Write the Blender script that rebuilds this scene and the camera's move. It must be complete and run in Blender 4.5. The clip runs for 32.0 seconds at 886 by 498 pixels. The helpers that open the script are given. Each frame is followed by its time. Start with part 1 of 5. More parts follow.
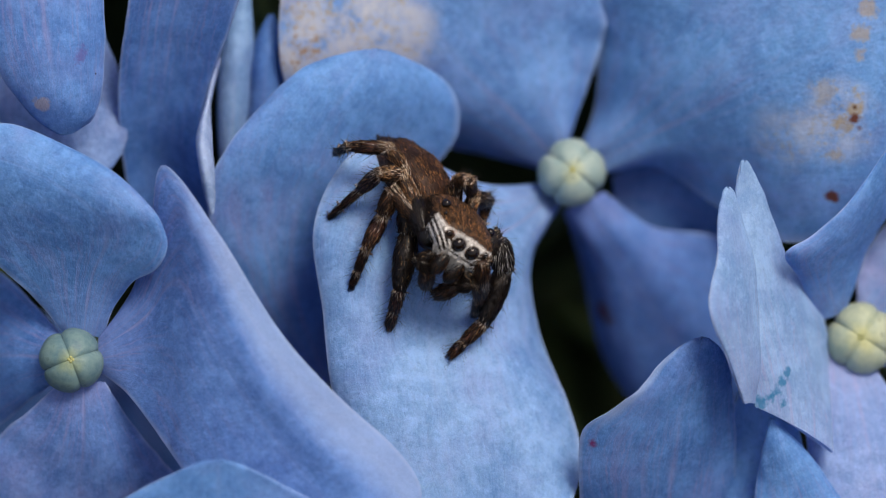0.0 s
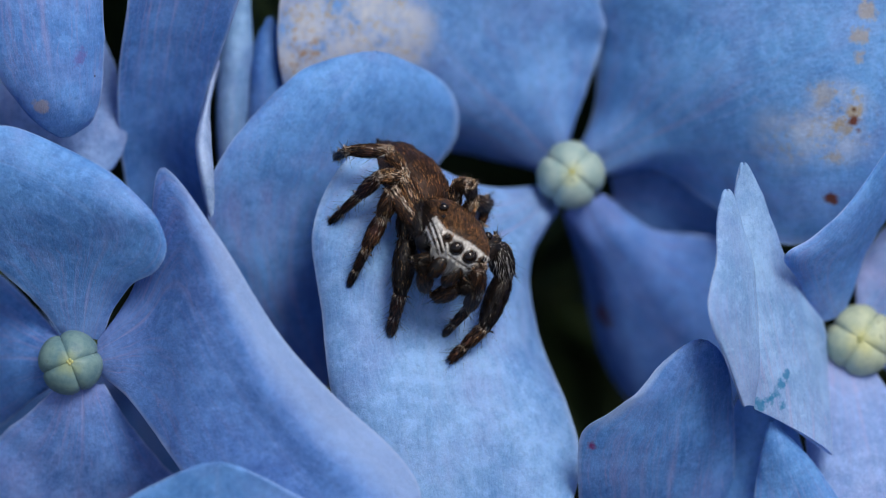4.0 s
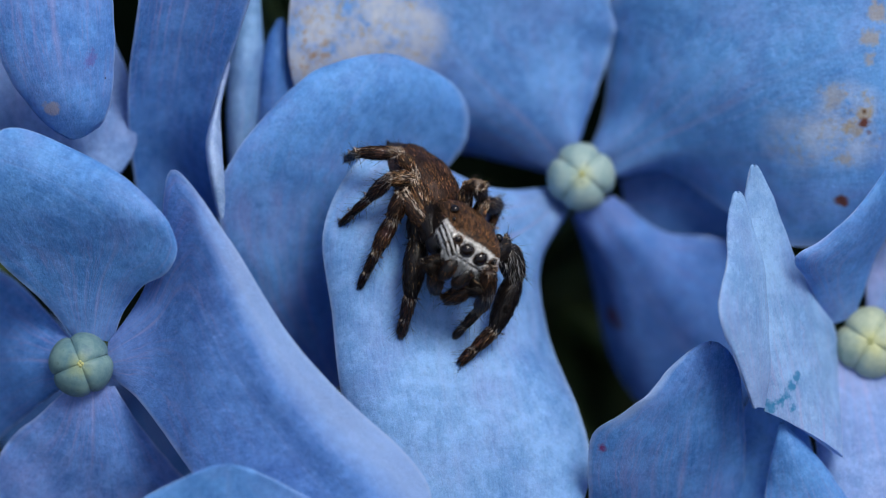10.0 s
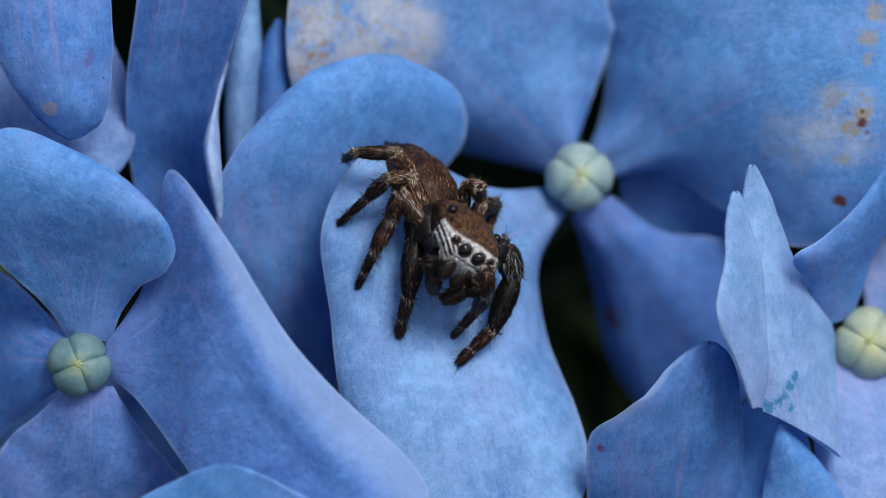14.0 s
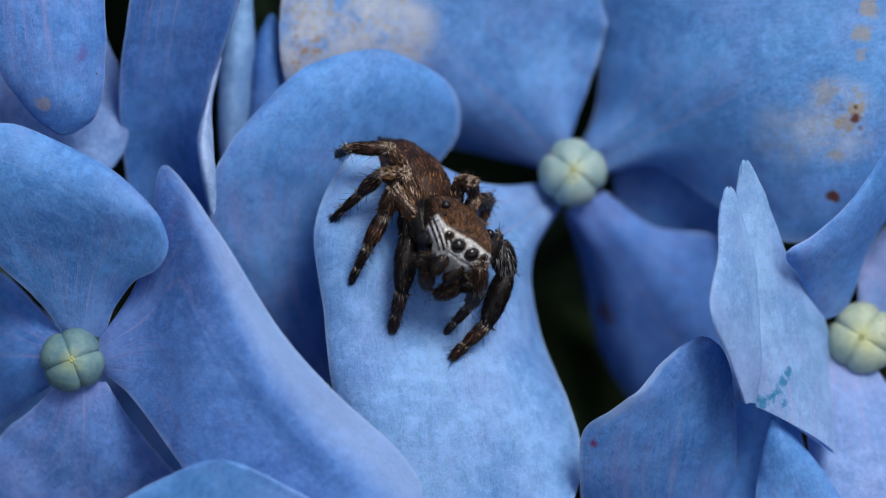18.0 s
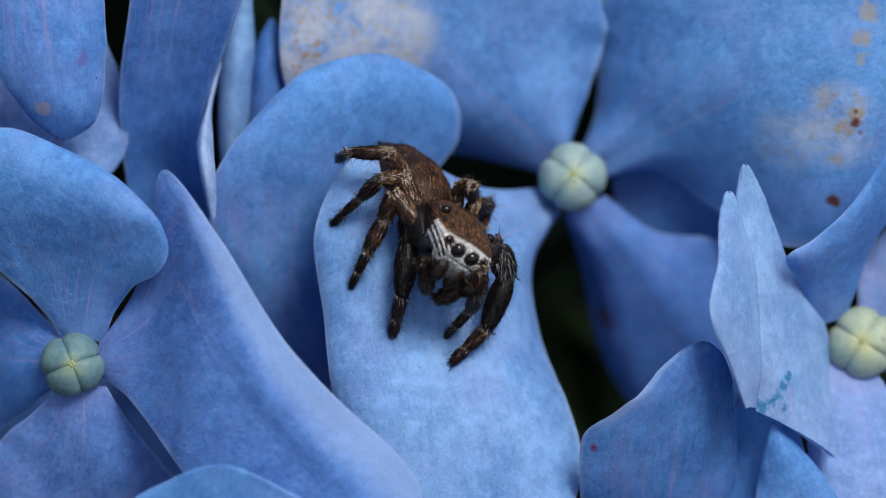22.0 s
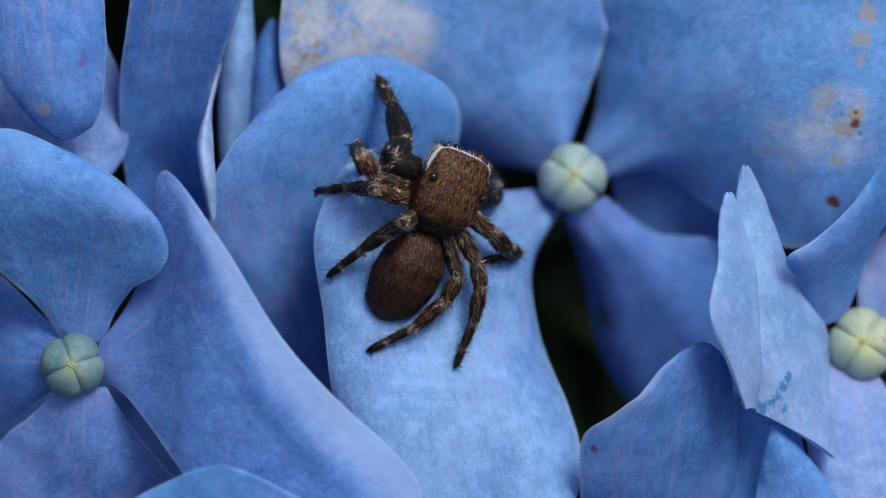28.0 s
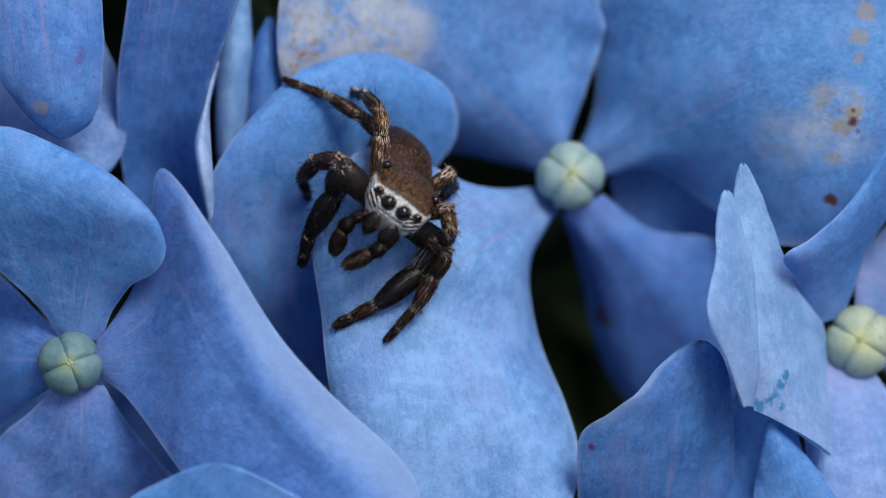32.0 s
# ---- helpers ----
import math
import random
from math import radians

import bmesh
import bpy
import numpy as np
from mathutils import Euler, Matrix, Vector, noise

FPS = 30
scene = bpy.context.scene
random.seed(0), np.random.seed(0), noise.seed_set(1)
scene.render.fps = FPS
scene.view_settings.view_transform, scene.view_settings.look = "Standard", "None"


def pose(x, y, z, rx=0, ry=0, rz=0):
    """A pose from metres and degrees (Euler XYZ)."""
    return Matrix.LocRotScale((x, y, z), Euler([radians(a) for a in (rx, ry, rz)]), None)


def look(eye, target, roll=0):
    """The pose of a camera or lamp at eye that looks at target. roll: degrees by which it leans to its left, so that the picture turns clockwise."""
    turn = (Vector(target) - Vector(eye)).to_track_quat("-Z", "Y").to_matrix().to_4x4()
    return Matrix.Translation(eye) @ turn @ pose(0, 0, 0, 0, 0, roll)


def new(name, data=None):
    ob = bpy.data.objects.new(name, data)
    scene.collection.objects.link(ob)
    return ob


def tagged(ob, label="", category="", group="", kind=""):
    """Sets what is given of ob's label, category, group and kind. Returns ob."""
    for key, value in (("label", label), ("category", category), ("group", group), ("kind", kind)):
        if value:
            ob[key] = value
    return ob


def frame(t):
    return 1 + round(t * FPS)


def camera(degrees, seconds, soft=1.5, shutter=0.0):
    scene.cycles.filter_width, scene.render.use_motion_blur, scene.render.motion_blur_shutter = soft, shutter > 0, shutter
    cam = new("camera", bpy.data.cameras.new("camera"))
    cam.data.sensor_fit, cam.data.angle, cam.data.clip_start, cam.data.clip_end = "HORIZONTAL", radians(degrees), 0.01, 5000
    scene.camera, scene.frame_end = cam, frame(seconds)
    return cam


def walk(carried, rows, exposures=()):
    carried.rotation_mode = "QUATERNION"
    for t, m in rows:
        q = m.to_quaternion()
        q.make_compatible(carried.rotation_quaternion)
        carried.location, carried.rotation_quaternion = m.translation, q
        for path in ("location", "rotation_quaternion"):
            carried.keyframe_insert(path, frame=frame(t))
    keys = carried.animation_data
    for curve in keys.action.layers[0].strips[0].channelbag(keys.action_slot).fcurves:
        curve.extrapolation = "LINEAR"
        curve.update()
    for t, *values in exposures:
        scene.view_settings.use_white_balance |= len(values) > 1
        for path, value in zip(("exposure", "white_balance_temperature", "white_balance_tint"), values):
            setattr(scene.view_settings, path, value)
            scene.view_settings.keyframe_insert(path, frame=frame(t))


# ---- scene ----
from mathutils.bvhtree import BVHTree

# ---- plan: x to the right, up and near in millimetres, seen square-on by the lens; the lens looks down by 40 degrees ----
TILT = radians(40)
RIGHT = Vector((1, 0, 0))
UP = Vector((0, math.sin(TILT), math.cos(TILT)))
NEAR = Vector((0, -math.cos(TILT), math.sin(TILT)))


def mm(p):
    """Millimetres of the plan to metres of the world."""
    return (RIGHT * p[0] + UP * p[1] + NEAR * p[2]) * 0.001


def turned(v):
    """A direction of the plan in the world."""
    return (RIGHT * v[0] + UP * v[1] + NEAR * v[2]).normalized()


# ---- camera: a macro lens held in the hand, which sways a little ----
cam = camera(10, 32.0, soft=0.95)
SWAY = [
    (0, 0.055, -0.106), (0.5, 0.052, -0.083), (1, 0.049, -0.053), (1.5, 0.052, -0.023), (2, 0.074, -0.010), (2.5, 0.079, -0.023),
    (3, 0.081, -0.026), (3.5, 0.083, -0.039), (5.5, 0.026, -0.010), (6, -0.000, -0.026), (6.5, -0.000, -0.026), (7, -0.026, -0.049),
    (7.5, -0.053, -0.053), (8, -0.105, -0.049), (8.5, -0.132, -0.026), (9, -0.137, -0.026), (9.5, -0.190, -0.017), (10, -0.236, 0.027),
    (10.5, -0.291, 0.020), (11, -0.291, 0.023), (11.5, -0.270, 0.027), (12, -0.310, 0.063), (12.5, -0.319, 0.050), (13, -0.293, 0.030),
    (13.5, -0.268, 0.027), (14, -0.178, 0.027), (14.5, -0.105, 0.050), (16.5, 0.076, -0.030), (17, 0.055, -0.079), (17.5, 0.052, -0.109),
    (18, 0.028, -0.109), (18.5, 0.026, -0.086), (19, -0.002, -0.059), (19.5, -0.072, -0.010), (20, -0.026, 0.013), (20.5, 0.005, 0.030),
    (21, 0.026, 0.030), (21.5, -0.000, 0.050), (22, 0.026, 0.027), (22.5, 0.026, 0.027), (23, -0.000, 0.000), (23.5, 0.026, -0.013),
    (24, 0.026, -0.010), (24.5, -0.026, 0.000), (25, -0.023, 0.003), (25.5, 0.052, 0.027), (27.5, 0.052, 0.027), (28, 0.026, 0.053),
    (28.5, 0.051, 0.027), (29, 0.052, 0.027), (29.5, 0.052, 0.020), (30, 0.052, 0.013), (30.5, 0.052, 0.007), (31, 0.056, 0.000),
    (31.5, 0.079, -0.003), (32, 0.101, -0.007),
]
walk(cam, [(t, look(mm((x, y, 154.5)), mm((x, y, 0)))) for t, x, y in SWAY],
     exposures=[(0.0, 0.98, 7500, 15), (1.2, 0.98, 7350, 13), (3.0, 0.98, 7250, 13), (4.8, 0.93, 6450, 9), (6.0, 0.93, 6400, 9), (32.0, 0.93, 6400, 9)])
cam.data.dof.use_dof = True
cam.data.dof.focus_distance = 0.1532
cam.data.dof.aperture_fstop = 34.0

# ---- light: high sun behind thin cloud ----
SUN_ELEVATION, SUN_TURN = radians(68), radians(125)
world = bpy.data.worlds.new("world")
scene.world = world
world.use_nodes = True
sky = world.node_tree.nodes.new("ShaderNodeTexSky")
sky.sky_type, sky.sun_disc = "NISHITA", False
sky.sun_elevation, sky.sun_rotation = SUN_ELEVATION, SUN_TURN
sky.dust_density = 3.0
world.node_tree.links.new(sky.outputs[0], world.node_tree.nodes["Background"].inputs[0])
world.node_tree.nodes["Background"].inputs[1].default_value = 0.06
sun = new("sun", bpy.data.lights.new("sun", "SUN"))
sun.data.energy, sun.data.angle, sun.data.color = 1.3, radians(20), (1.0, 0.96, 0.9)
sun_way = Vector((math.sin(SUN_TURN) * math.cos(SUN_ELEVATION), math.cos(SUN_TURN) * math.cos(SUN_ELEVATION), math.sin(SUN_ELEVATION)))
sun.matrix_world = look(sun_way, (0, 0, 0))


# ---- materials ----
class Nodes:
    """Short hand for node trees."""

    def __init__(self, name):
        self.material = bpy.data.materials.new(name)
        self.material.use_nodes = True
        self.tree = self.material.node_tree
        self.surface = self.tree.nodes["Principled BSDF"]
        self.out = self.tree.nodes["Material Output"]

    def put(self, kind, values=None, operation="", data_type="", feature=""):
        node = self.tree.nodes.new("ShaderNode" + kind)
        if operation:
            node.operation = operation
        if data_type:
            node.data_type = data_type
        if feature:
            node.feature = feature
        for key, value in (values or {}).items():
            if isinstance(value, bpy.types.NodeSocket):
                self.tree.links.new(value, node.inputs[key])
            else:
                node.inputs[key].default_value = value
        return node

    def set(self, key, value):
        if isinstance(value, bpy.types.NodeSocket):
            self.tree.links.new(value, self.surface.inputs[key])
        else:
            self.surface.inputs[key].default_value = value

    def coords(self):
        return self.put("TexCoord").outputs["Object"]

    def noise(self, scale, vector, detail=4.0, rough=0.6):
        return self.put("TexNoise", {"Vector": vector, "Scale": scale, "Detail": detail, "Roughness": rough}).outputs[0]

    def math(self, how, a, b=0.0):
        return self.put("Math", {0: a, 1: b}, operation=how).outputs[0]

    def ramp(self, value, low, high, a=0.0, b=1.0):
        return self.put("MapRange", {0: value, 1: low, 2: high, 3: a, 4: b}).outputs[0]

    def mix(self, factor, a, b):
        node = self.put("Mix", data_type="RGBA")
        for index, value in ((0, factor), (6, a), (7, b)):
            if isinstance(value, bpy.types.NodeSocket):
                self.tree.links.new(value, node.inputs[index])
            else:
                node.inputs[index].default_value = value if index == 0 else (*value, 1)
        return node.outputs[2]

    def bump(self, height, strength, distance, normal=None):
        values = {"Height": height, "Strength": strength, "Distance": distance}
        if normal is not None:
            values["Normal"] = normal
        return self.put("Bump", values).outputs[0]


def petal_material(name, blue, lilac=(0.25, 0.29, 0.66), lilac_part=0.5, stains=(), lip=0.0):
    """A sepal: blue pigment with a lilac bloom, pale rim, fine veins and cell grain. stains: (place, radius, colour,
    cover). lip: how far light is painted in from one margin.
    """
    n = Nodes(name)
    at = n.coords()
    uv = n.put("TexCoord").outputs["UV"]
    split = n.put("SeparateXYZ", {0: uv})
    across = n.math("ABSOLUTE", n.math("SUBTRACT", split.outputs[0], 0.5))
    across = n.math("MULTIPLY", across, 2.0)
    along = split.outputs[1]
    pale = tuple(min(1.0, c * 1.25 + d) for c, d in zip(blue, (0.062, 0.105, 0.14)))
    deep = (blue[0] * 0.42, blue[1] * 0.64, blue[2] * 0.84)
    big = n.ramp(n.noise(300, at, 3, 0.5), 0.38, 0.60)
    small = n.ramp(n.noise(2600, at, 5, 0.7), 0.3, 0.7)
    grain = n.noise(11000, at, 3, 0.7)
    colour = n.mix(n.math("MULTIPLY", big, 0.9), deep, blue)
    colour = n.mix(n.math("MULTIPLY", small, 0.18), colour, pale)
    cloud = n.ramp(n.noise(620, at, 7, 0.68), 0.46, 0.64)
    colour = n.mix(n.math("MULTIPLY", cloud, 0.55), colour, pale)
    mottle = n.noise(1500, at, 6, 0.78)
    colour = n.mix(n.math("MULTIPLY", n.ramp(mottle, 0.50, 0.60), 0.58), colour, pale)
    colour = n.mix(n.math("MULTIPLY", n.ramp(mottle, 0.49, 0.39), 0.55), colour, deep)
    bloom = n.math("MULTIPLY", n.ramp(n.noise(420, at, 4), 0.48, 0.72), lilac_part)
    colour = n.mix(bloom, colour, lilac)
    base = n.math("MULTIPLY", n.ramp(along, 0.2, 0.0), 0.4)
    colour = n.mix(base, colour, (0.26, 0.26, 0.54))
    # fibres run from base to tip and fan out with the blade
    wob_u = n.math("ADD", split.outputs[0], n.math("MULTIPLY", n.math("SUBTRACT", n.noise(420, at, 3), 0.5), 0.12))

    def strands(wide, long, low, high, seed):
        lie = n.put("CombineXYZ", {0: n.math("MULTIPLY", wob_u, wide), 1: n.math("MULTIPLY", along, long), 2: seed}).outputs[0]
        return n.ramp(n.noise(1.0, lie, 4, 0.7), low, high)

    fibre = strands(110.0, 13.0, 0.36, 0.66, 0.0)
    broad = strands(34.0, 3.5, 0.40, 0.64, 5.0)
    colour = n.mix(n.math("MULTIPLY", broad, 0.20), colour, pale)
    colour = n.mix(n.math("MULTIPLY", fibre, 0.36), colour, pale)
    fleck = n.noise(4200, at, 6, 0.85)
    colour = n.mix(n.math("MULTIPLY", n.ramp(fleck, 0.50, 0.36), 0.42), colour, deep)
    colour = n.mix(n.math("MULTIPLY", n.ramp(grain, 0.42, 0.66), 0.16), colour, tuple(min(1.0, c * 1.1 + 0.06) for c in pale))
    dust = n.ramp(n.noise(7000, at, 4, 0.8), 0.56, 0.70)
    colour = n.mix(n.math("MULTIPLY", dust, 0.36), colour, tuple(min(1.0, c * 1.1 + 0.08) for c in pale))
    pink = n.math("MULTIPLY", strands(20.0, 1.8, 0.50, 0.72, 3.0), n.ramp(along, 0.85, 0.1))
    colour = n.mix(n.math("MULTIPLY", pink, 0.46), colour, (0.42, 0.35, 0.64))
    # veins fan out from the base, fade on the way and fork into a fine net
    wob = n.noise(700, at, 3)
    fan = n.math("ADD", n.math("MULTIPLY", split.outputs[0], 9.0), n.math("MULTIPLY", wob, 1.7))
    wave = n.math("ABSOLUTE", n.math("SINE", n.math("MULTIPLY", fan, 3.14159)))
    vein = n.math("MULTIPLY", n.ramp(wave, 0.20, 0.0), n.ramp(along, 0.80, 0.08))
    vein = n.math("MULTIPLY", vein, n.ramp(n.noise(900, at, 4), 0.44, 0.64))
    slant = n.math("SUBTRACT", n.math("MULTIPLY", along, 9.0), n.math("MULTIPLY", across, 5.0))
    slant = n.math("ADD", slant, n.math("MULTIPLY", wob, 2.4))
    side = n.ramp(n.math("ABSOLUTE", n.math("SINE", n.math("MULTIPLY", slant, 3.14159))), 0.14, 0.0)
    rib = n.ramp(n.math("ADD", across, n.math("MULTIPLY", n.math("SUBTRACT", wob, 0.5), 0.12)), 0.05, 0.0)
    cells = n.put("TexVoronoi", {"Vector": n.put("VectorMath", {0: at, 1: n.put("VectorMath", {0: n.put("TexNoise", {"Vector": at, "Scale": 1500.0}).outputs[1], 1: (0.0006, 0.0006, 0.0006)}, operation="MULTIPLY").outputs[0]}, operation="ADD").outputs[0], "Scale": 1500.0}, feature="DISTANCE_TO_EDGE").outputs["Distance"]
    net = n.ramp(cells, 0.10, 0.0)
    spine = n.math("MULTIPLY", n.ramp(n.math("ADD", across, n.math("MULTIPLY", n.math("SUBTRACT", wob, 0.5), 0.22)), 0.06, 0.0), n.ramp(along, 0.5, 0.05))
    colour = n.mix(n.math("MULTIPLY", vein, 0.45), colour, (0.46, 0.36, 0.62))
    colour = n.mix(n.math("MULTIPLY", spine, 0.2), colour, (0.50, 0.42, 0.68))
    lines = n.math("MAXIMUM", n.math("MULTIPLY", side, 0.35), n.math("MAXIMUM", n.math("MULTIPLY", rib, 0.5), n.math("MULTIPLY", net, 0.22)))
    colour = n.mix(n.math("MULTIPLY", lines, 0.22), colour, (0.42, 0.44, 0.72))
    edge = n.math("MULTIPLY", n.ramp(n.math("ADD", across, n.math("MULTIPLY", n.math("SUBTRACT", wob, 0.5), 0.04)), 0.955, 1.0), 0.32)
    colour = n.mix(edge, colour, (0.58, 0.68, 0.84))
    # light caught by a turned margin, mixed into the colour as a paler strip
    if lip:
        lip_light = n.ramp(n.math("ADD", split.outputs[0], n.math("MULTIPLY", n.math("SUBTRACT", wob, 0.5), 0.06)), lip, lip * 0.45)
        lip_light = n.math("MULTIPLY", lip_light, n.ramp(along, 0.36, 0.52))
        colour = n.mix(n.math("MULTIPLY", lip_light, 0.5), colour, (0.36, 0.50, 0.74))
    for place, radius, tone, cover in stains:
        away = n.put("VectorMath", {0: at, 1: place}, operation="DISTANCE").outputs["Value"]
        near = n.ramp(away, radius, radius * 0.2)
        crumb = n.math("ADD", n.math("MULTIPLY", n.noise(1700, at, 5, 0.7), 0.5), n.math("MULTIPLY", n.noise(6500, at, 3, 0.7), 0.5))
        if radius > 0.001:
            bleach = n.math("MULTIPLY", n.ramp(near, 0.0, 0.6), n.ramp(n.noise(900, at, 6, 0.7), 0.36, 0.58))
            colour = n.mix(n.math("MULTIPLY", bleach, min(1.0, 1.1 * cover)), colour, (0.70, 0.73, 0.78))
        speck = n.ramp(n.math("ADD", crumb, n.math("MULTIPLY", near, 0.08)), *((0.585, 0.66) if radius > 0.001 else (0.55, 0.64)))
        speck = n.math("MULTIPLY", speck, n.ramp(near, 0.0, 0.35))
        if radius < 0.00095:
            patchy = n.math("ADD", n.math("MULTIPLY", n.math("SUBTRACT", crumb, 0.5), 3.0), n.math("MULTIPLY", n.math("SUBTRACT", n.noise(1100, at, 3, 0.6), 0.5), 3.2))
            speck = n.math("MULTIPLY", n.ramp(n.math("ADD", near, n.math("MULTIPLY", patchy, 0.6 if cover > 0.98 else 1.0)), 0.45, 0.95), n.ramp(near, 0.0, 0.3))
        colour = n.mix(n.math("MULTIPLY", speck, cover), colour, tone)
    dots = n.put("TexVoronoi", {"Vector": at, "Scale": 420.0, "Randomness": 1.0})
    own = n.put("SeparateXYZ", {0: dots.outputs["Color"]}).outputs[0]
    dirt = n.math("MULTIPLY", n.ramp(n.math("DIVIDE", dots.outputs["Distance"], n.math("ADD", own, 0.1)), 0.022, 0.013), n.ramp(own, 0.70, 0.72))
    colour = n.mix(n.math("MULTIPLY", dirt, 0.85), colour, (0.02, 0.03, 0.07))
    n.set("Base Color", colour)
    n.set("Roughness", n.ramp(small, 0, 1, 0.46, 0.64))
    n.set("Specular IOR Level", 0.35)
    relief = n.math("ADD", n.math("MULTIPLY", grain, 0.6), n.math("MULTIPLY", lines, -0.5))
    relief = n.math("ADD", relief, n.math("ADD", n.math("MULTIPLY", small, 0.6), n.math("MULTIPLY", fibre, 0.12)))
    relief = n.math("ADD", relief, n.math("MULTIPLY", n.noise(700, at, 2, 0.4), 1.0))
    normal = n.bump(relief, 0.4, 0.00006)
    n.set("Normal", normal)
    thin = n.put("BsdfTranslucent", {"Color": colour, "Normal": normal})
    both = n.put("MixShader", {0: 0.28, 1: n.surface.outputs[0], 2: thin.outputs[0]})
    n.tree.links.new(both.outputs[0], n.out.inputs[0])
    return n.material


def plain_material(name, dark, light, scale, rough=0.6, relief=0.4, distance=0.00005, specular=0.25, gloss=None):
    """A mottled surface of two tones, with a fine relief."""
    n = Nodes(name)
    at = n.coords()
    tone = n.ramp(n.noise(scale, at, 5, 0.65), 0.35, 0.68)
    fine = n.noise(scale * 7, at, 4, 0.7)
    colour = n.mix(n.math("MULTIPLY", n.math("ADD", tone, n.math("MULTIPLY", fine, 0.5)), 0.75), dark, light)
    n.set("Base Color", colour)
    n.set("Roughness", rough)
    n.set("Specular IOR Level", specular)
    n.set("Normal", n.bump(n.math("ADD", tone, fine), relief, distance))
    return n.material


def bud_material(name, dark, light, crown, at_crown, reach):
    """A closed bud: mottled green flesh, yellower round its crown."""
    n = Nodes(name)
    at = n.coords()
    tone = n.ramp(n.noise(1900, at, 5, 0.65), 0.35, 0.66)
    fine = n.noise(9000, at, 4, 0.7)
    colour = n.mix(n.math("MULTIPLY", n.math("ADD", tone, n.math("MULTIPLY", fine, 0.5)), 0.75), dark, light)
    away = n.put("VectorMath", {0: at, 1: at_crown}, operation="DISTANCE").outputs["Value"]
    near = n.ramp(n.math("ADD", away, n.math("MULTIPLY", n.math("SUBTRACT", n.noise(2600, at, 3), 0.5), 0.0006)), reach, reach * 0.1)
    colour = n.mix(n.math("MULTIPLY", near, 0.6), colour, crown)
    colour = n.mix(n.math("MULTIPLY", n.ramp(n.noise(3800, at, 2, 0.5), 0.66, 0.72), 0.5), colour, tuple(c * 0.5 for c in dark))
    n.set("Base Color", colour)
    n.set("Roughness", 0.5)
    n.set("Specular IOR Level", 0.4)
    n.set("Normal", n.bump(n.math("ADD", tone, fine), 0.4, 0.00003))
    return n.material


def hair_material(name, dark, light, few=1.0, shine=0.4):
    """Hairs whose tone varies from one to the next; few: how rare the light ones are."""
    n = Nodes(name)
    own = n.put("NewGeometry").outputs["Random Per Island"]
    n.set("Base Color", n.mix(n.math("POWER", own, few), dark, light))
    n.set("Roughness", 0.35)
    n.set("Specular IOR Level", shine)
    return n.material


BLUE = petal_material("sepal_blue", (0.095, 0.29, 0.65))
# darker copy of the blue: shade on low-lying sepals is in its colour
BLUE_DEEP_SHADED = petal_material("sepal_deep_shaded_blue", (0.055, 0.20, 0.54), lilac_part=0.12)
BLUE_PALE = petal_material("sepal_pale_blue", (0.24, 0.43, 0.72), lilac_part=0.35)
LILAC = petal_material("sepal_lilac_blue", (0.23, 0.36, 0.68), lilac=(0.48, 0.42, 0.74), lilac_part=0.7)
LILAC_GREY = petal_material("sepal_grey_lilac", (0.16, 0.28, 0.56), lilac=(0.34, 0.36, 0.62), lilac_part=0.5)
BUD = plain_material("bud_green", (0.07, 0.16, 0.20), (0.20, 0.32, 0.30), 2200, 0.55, 0.3, 0.00003, 0.4)
STYLE = plain_material("style_yellow", (0.28, 0.32, 0.14), (0.42, 0.44, 0.20), 2500, 0.5)
STALK = plain_material("stalk_green", (0.05, 0.09, 0.035), (0.12, 0.18, 0.07), 400, 0.6)
LEAF = plain_material("leaf_green", (0.012, 0.03, 0.01), (0.035, 0.06, 0.02), 120, 0.5)
SOIL = plain_material("soil", (0.02, 0.015, 0.01), (0.07, 0.05, 0.035), 12, 0.9, 0.8, 0.01)
CUTICLE = plain_material("cuticle_brown", (0.004, 0.002, 0.0015), (0.035, 0.014, 0.007), 2600, 0.34, 0.5, 0.00003, 0.5)
CUTICLE_DARK = plain_material("cuticle_black", (0.003, 0.0022, 0.002), (0.010, 0.006, 0.004), 2600, 0.30, 0.5, 0.00003, 0.5)
CUTICLE_RED = plain_material("cuticle_red_brown", (0.010, 0.004, 0.0035), (0.075, 0.030, 0.024), 2600, 0.36, 0.5, 0.00003, 0.5)
ABDOMEN = plain_material("abdomen_brown", (0.006, 0.003, 0.002), (0.060, 0.024, 0.013), 2200, 0.5, 0.5, 0.00003, 0.3)
EYE = plain_material("eye_brown", (0.002, 0.0012, 0.001), (0.008, 0.004, 0.003), 1200, 0.04, 0.0, specular=0.5)
HAIR_WHITE = hair_material("hair_white", (0.58, 0.56, 0.52), (0.97, 0.96, 0.94))
HAIR_CREAM = hair_material("hair_cream", (0.34, 0.24, 0.17), (0.97, 0.88, 0.76), 1.0, 0.4)
HAIR_RUST = hair_material("hair_rust", (0.004, 0.002, 0.0015), (0.74, 0.36, 0.14), 2.4, 0.25)
HAIR_GOLD = hair_material("hair_gold", (0.06, 0.028, 0.012), (0.86, 0.55, 0.28), 1.7, 0.25)
HAIR_BROWN = hair_material("hair_brown", (0.002, 0.0014, 0.001), (0.42, 0.19, 0.08), 5.0, 0.25)
HAIR_DARK = hair_material("hair_dark", (0.003, 0.002, 0.002), (0.018, 0.010, 0.007))
HAIR_BLACK = hair_material("hair_black", (0.002, 0.002, 0.002), (0.07, 0.04, 0.025), 4.0, 0.3)
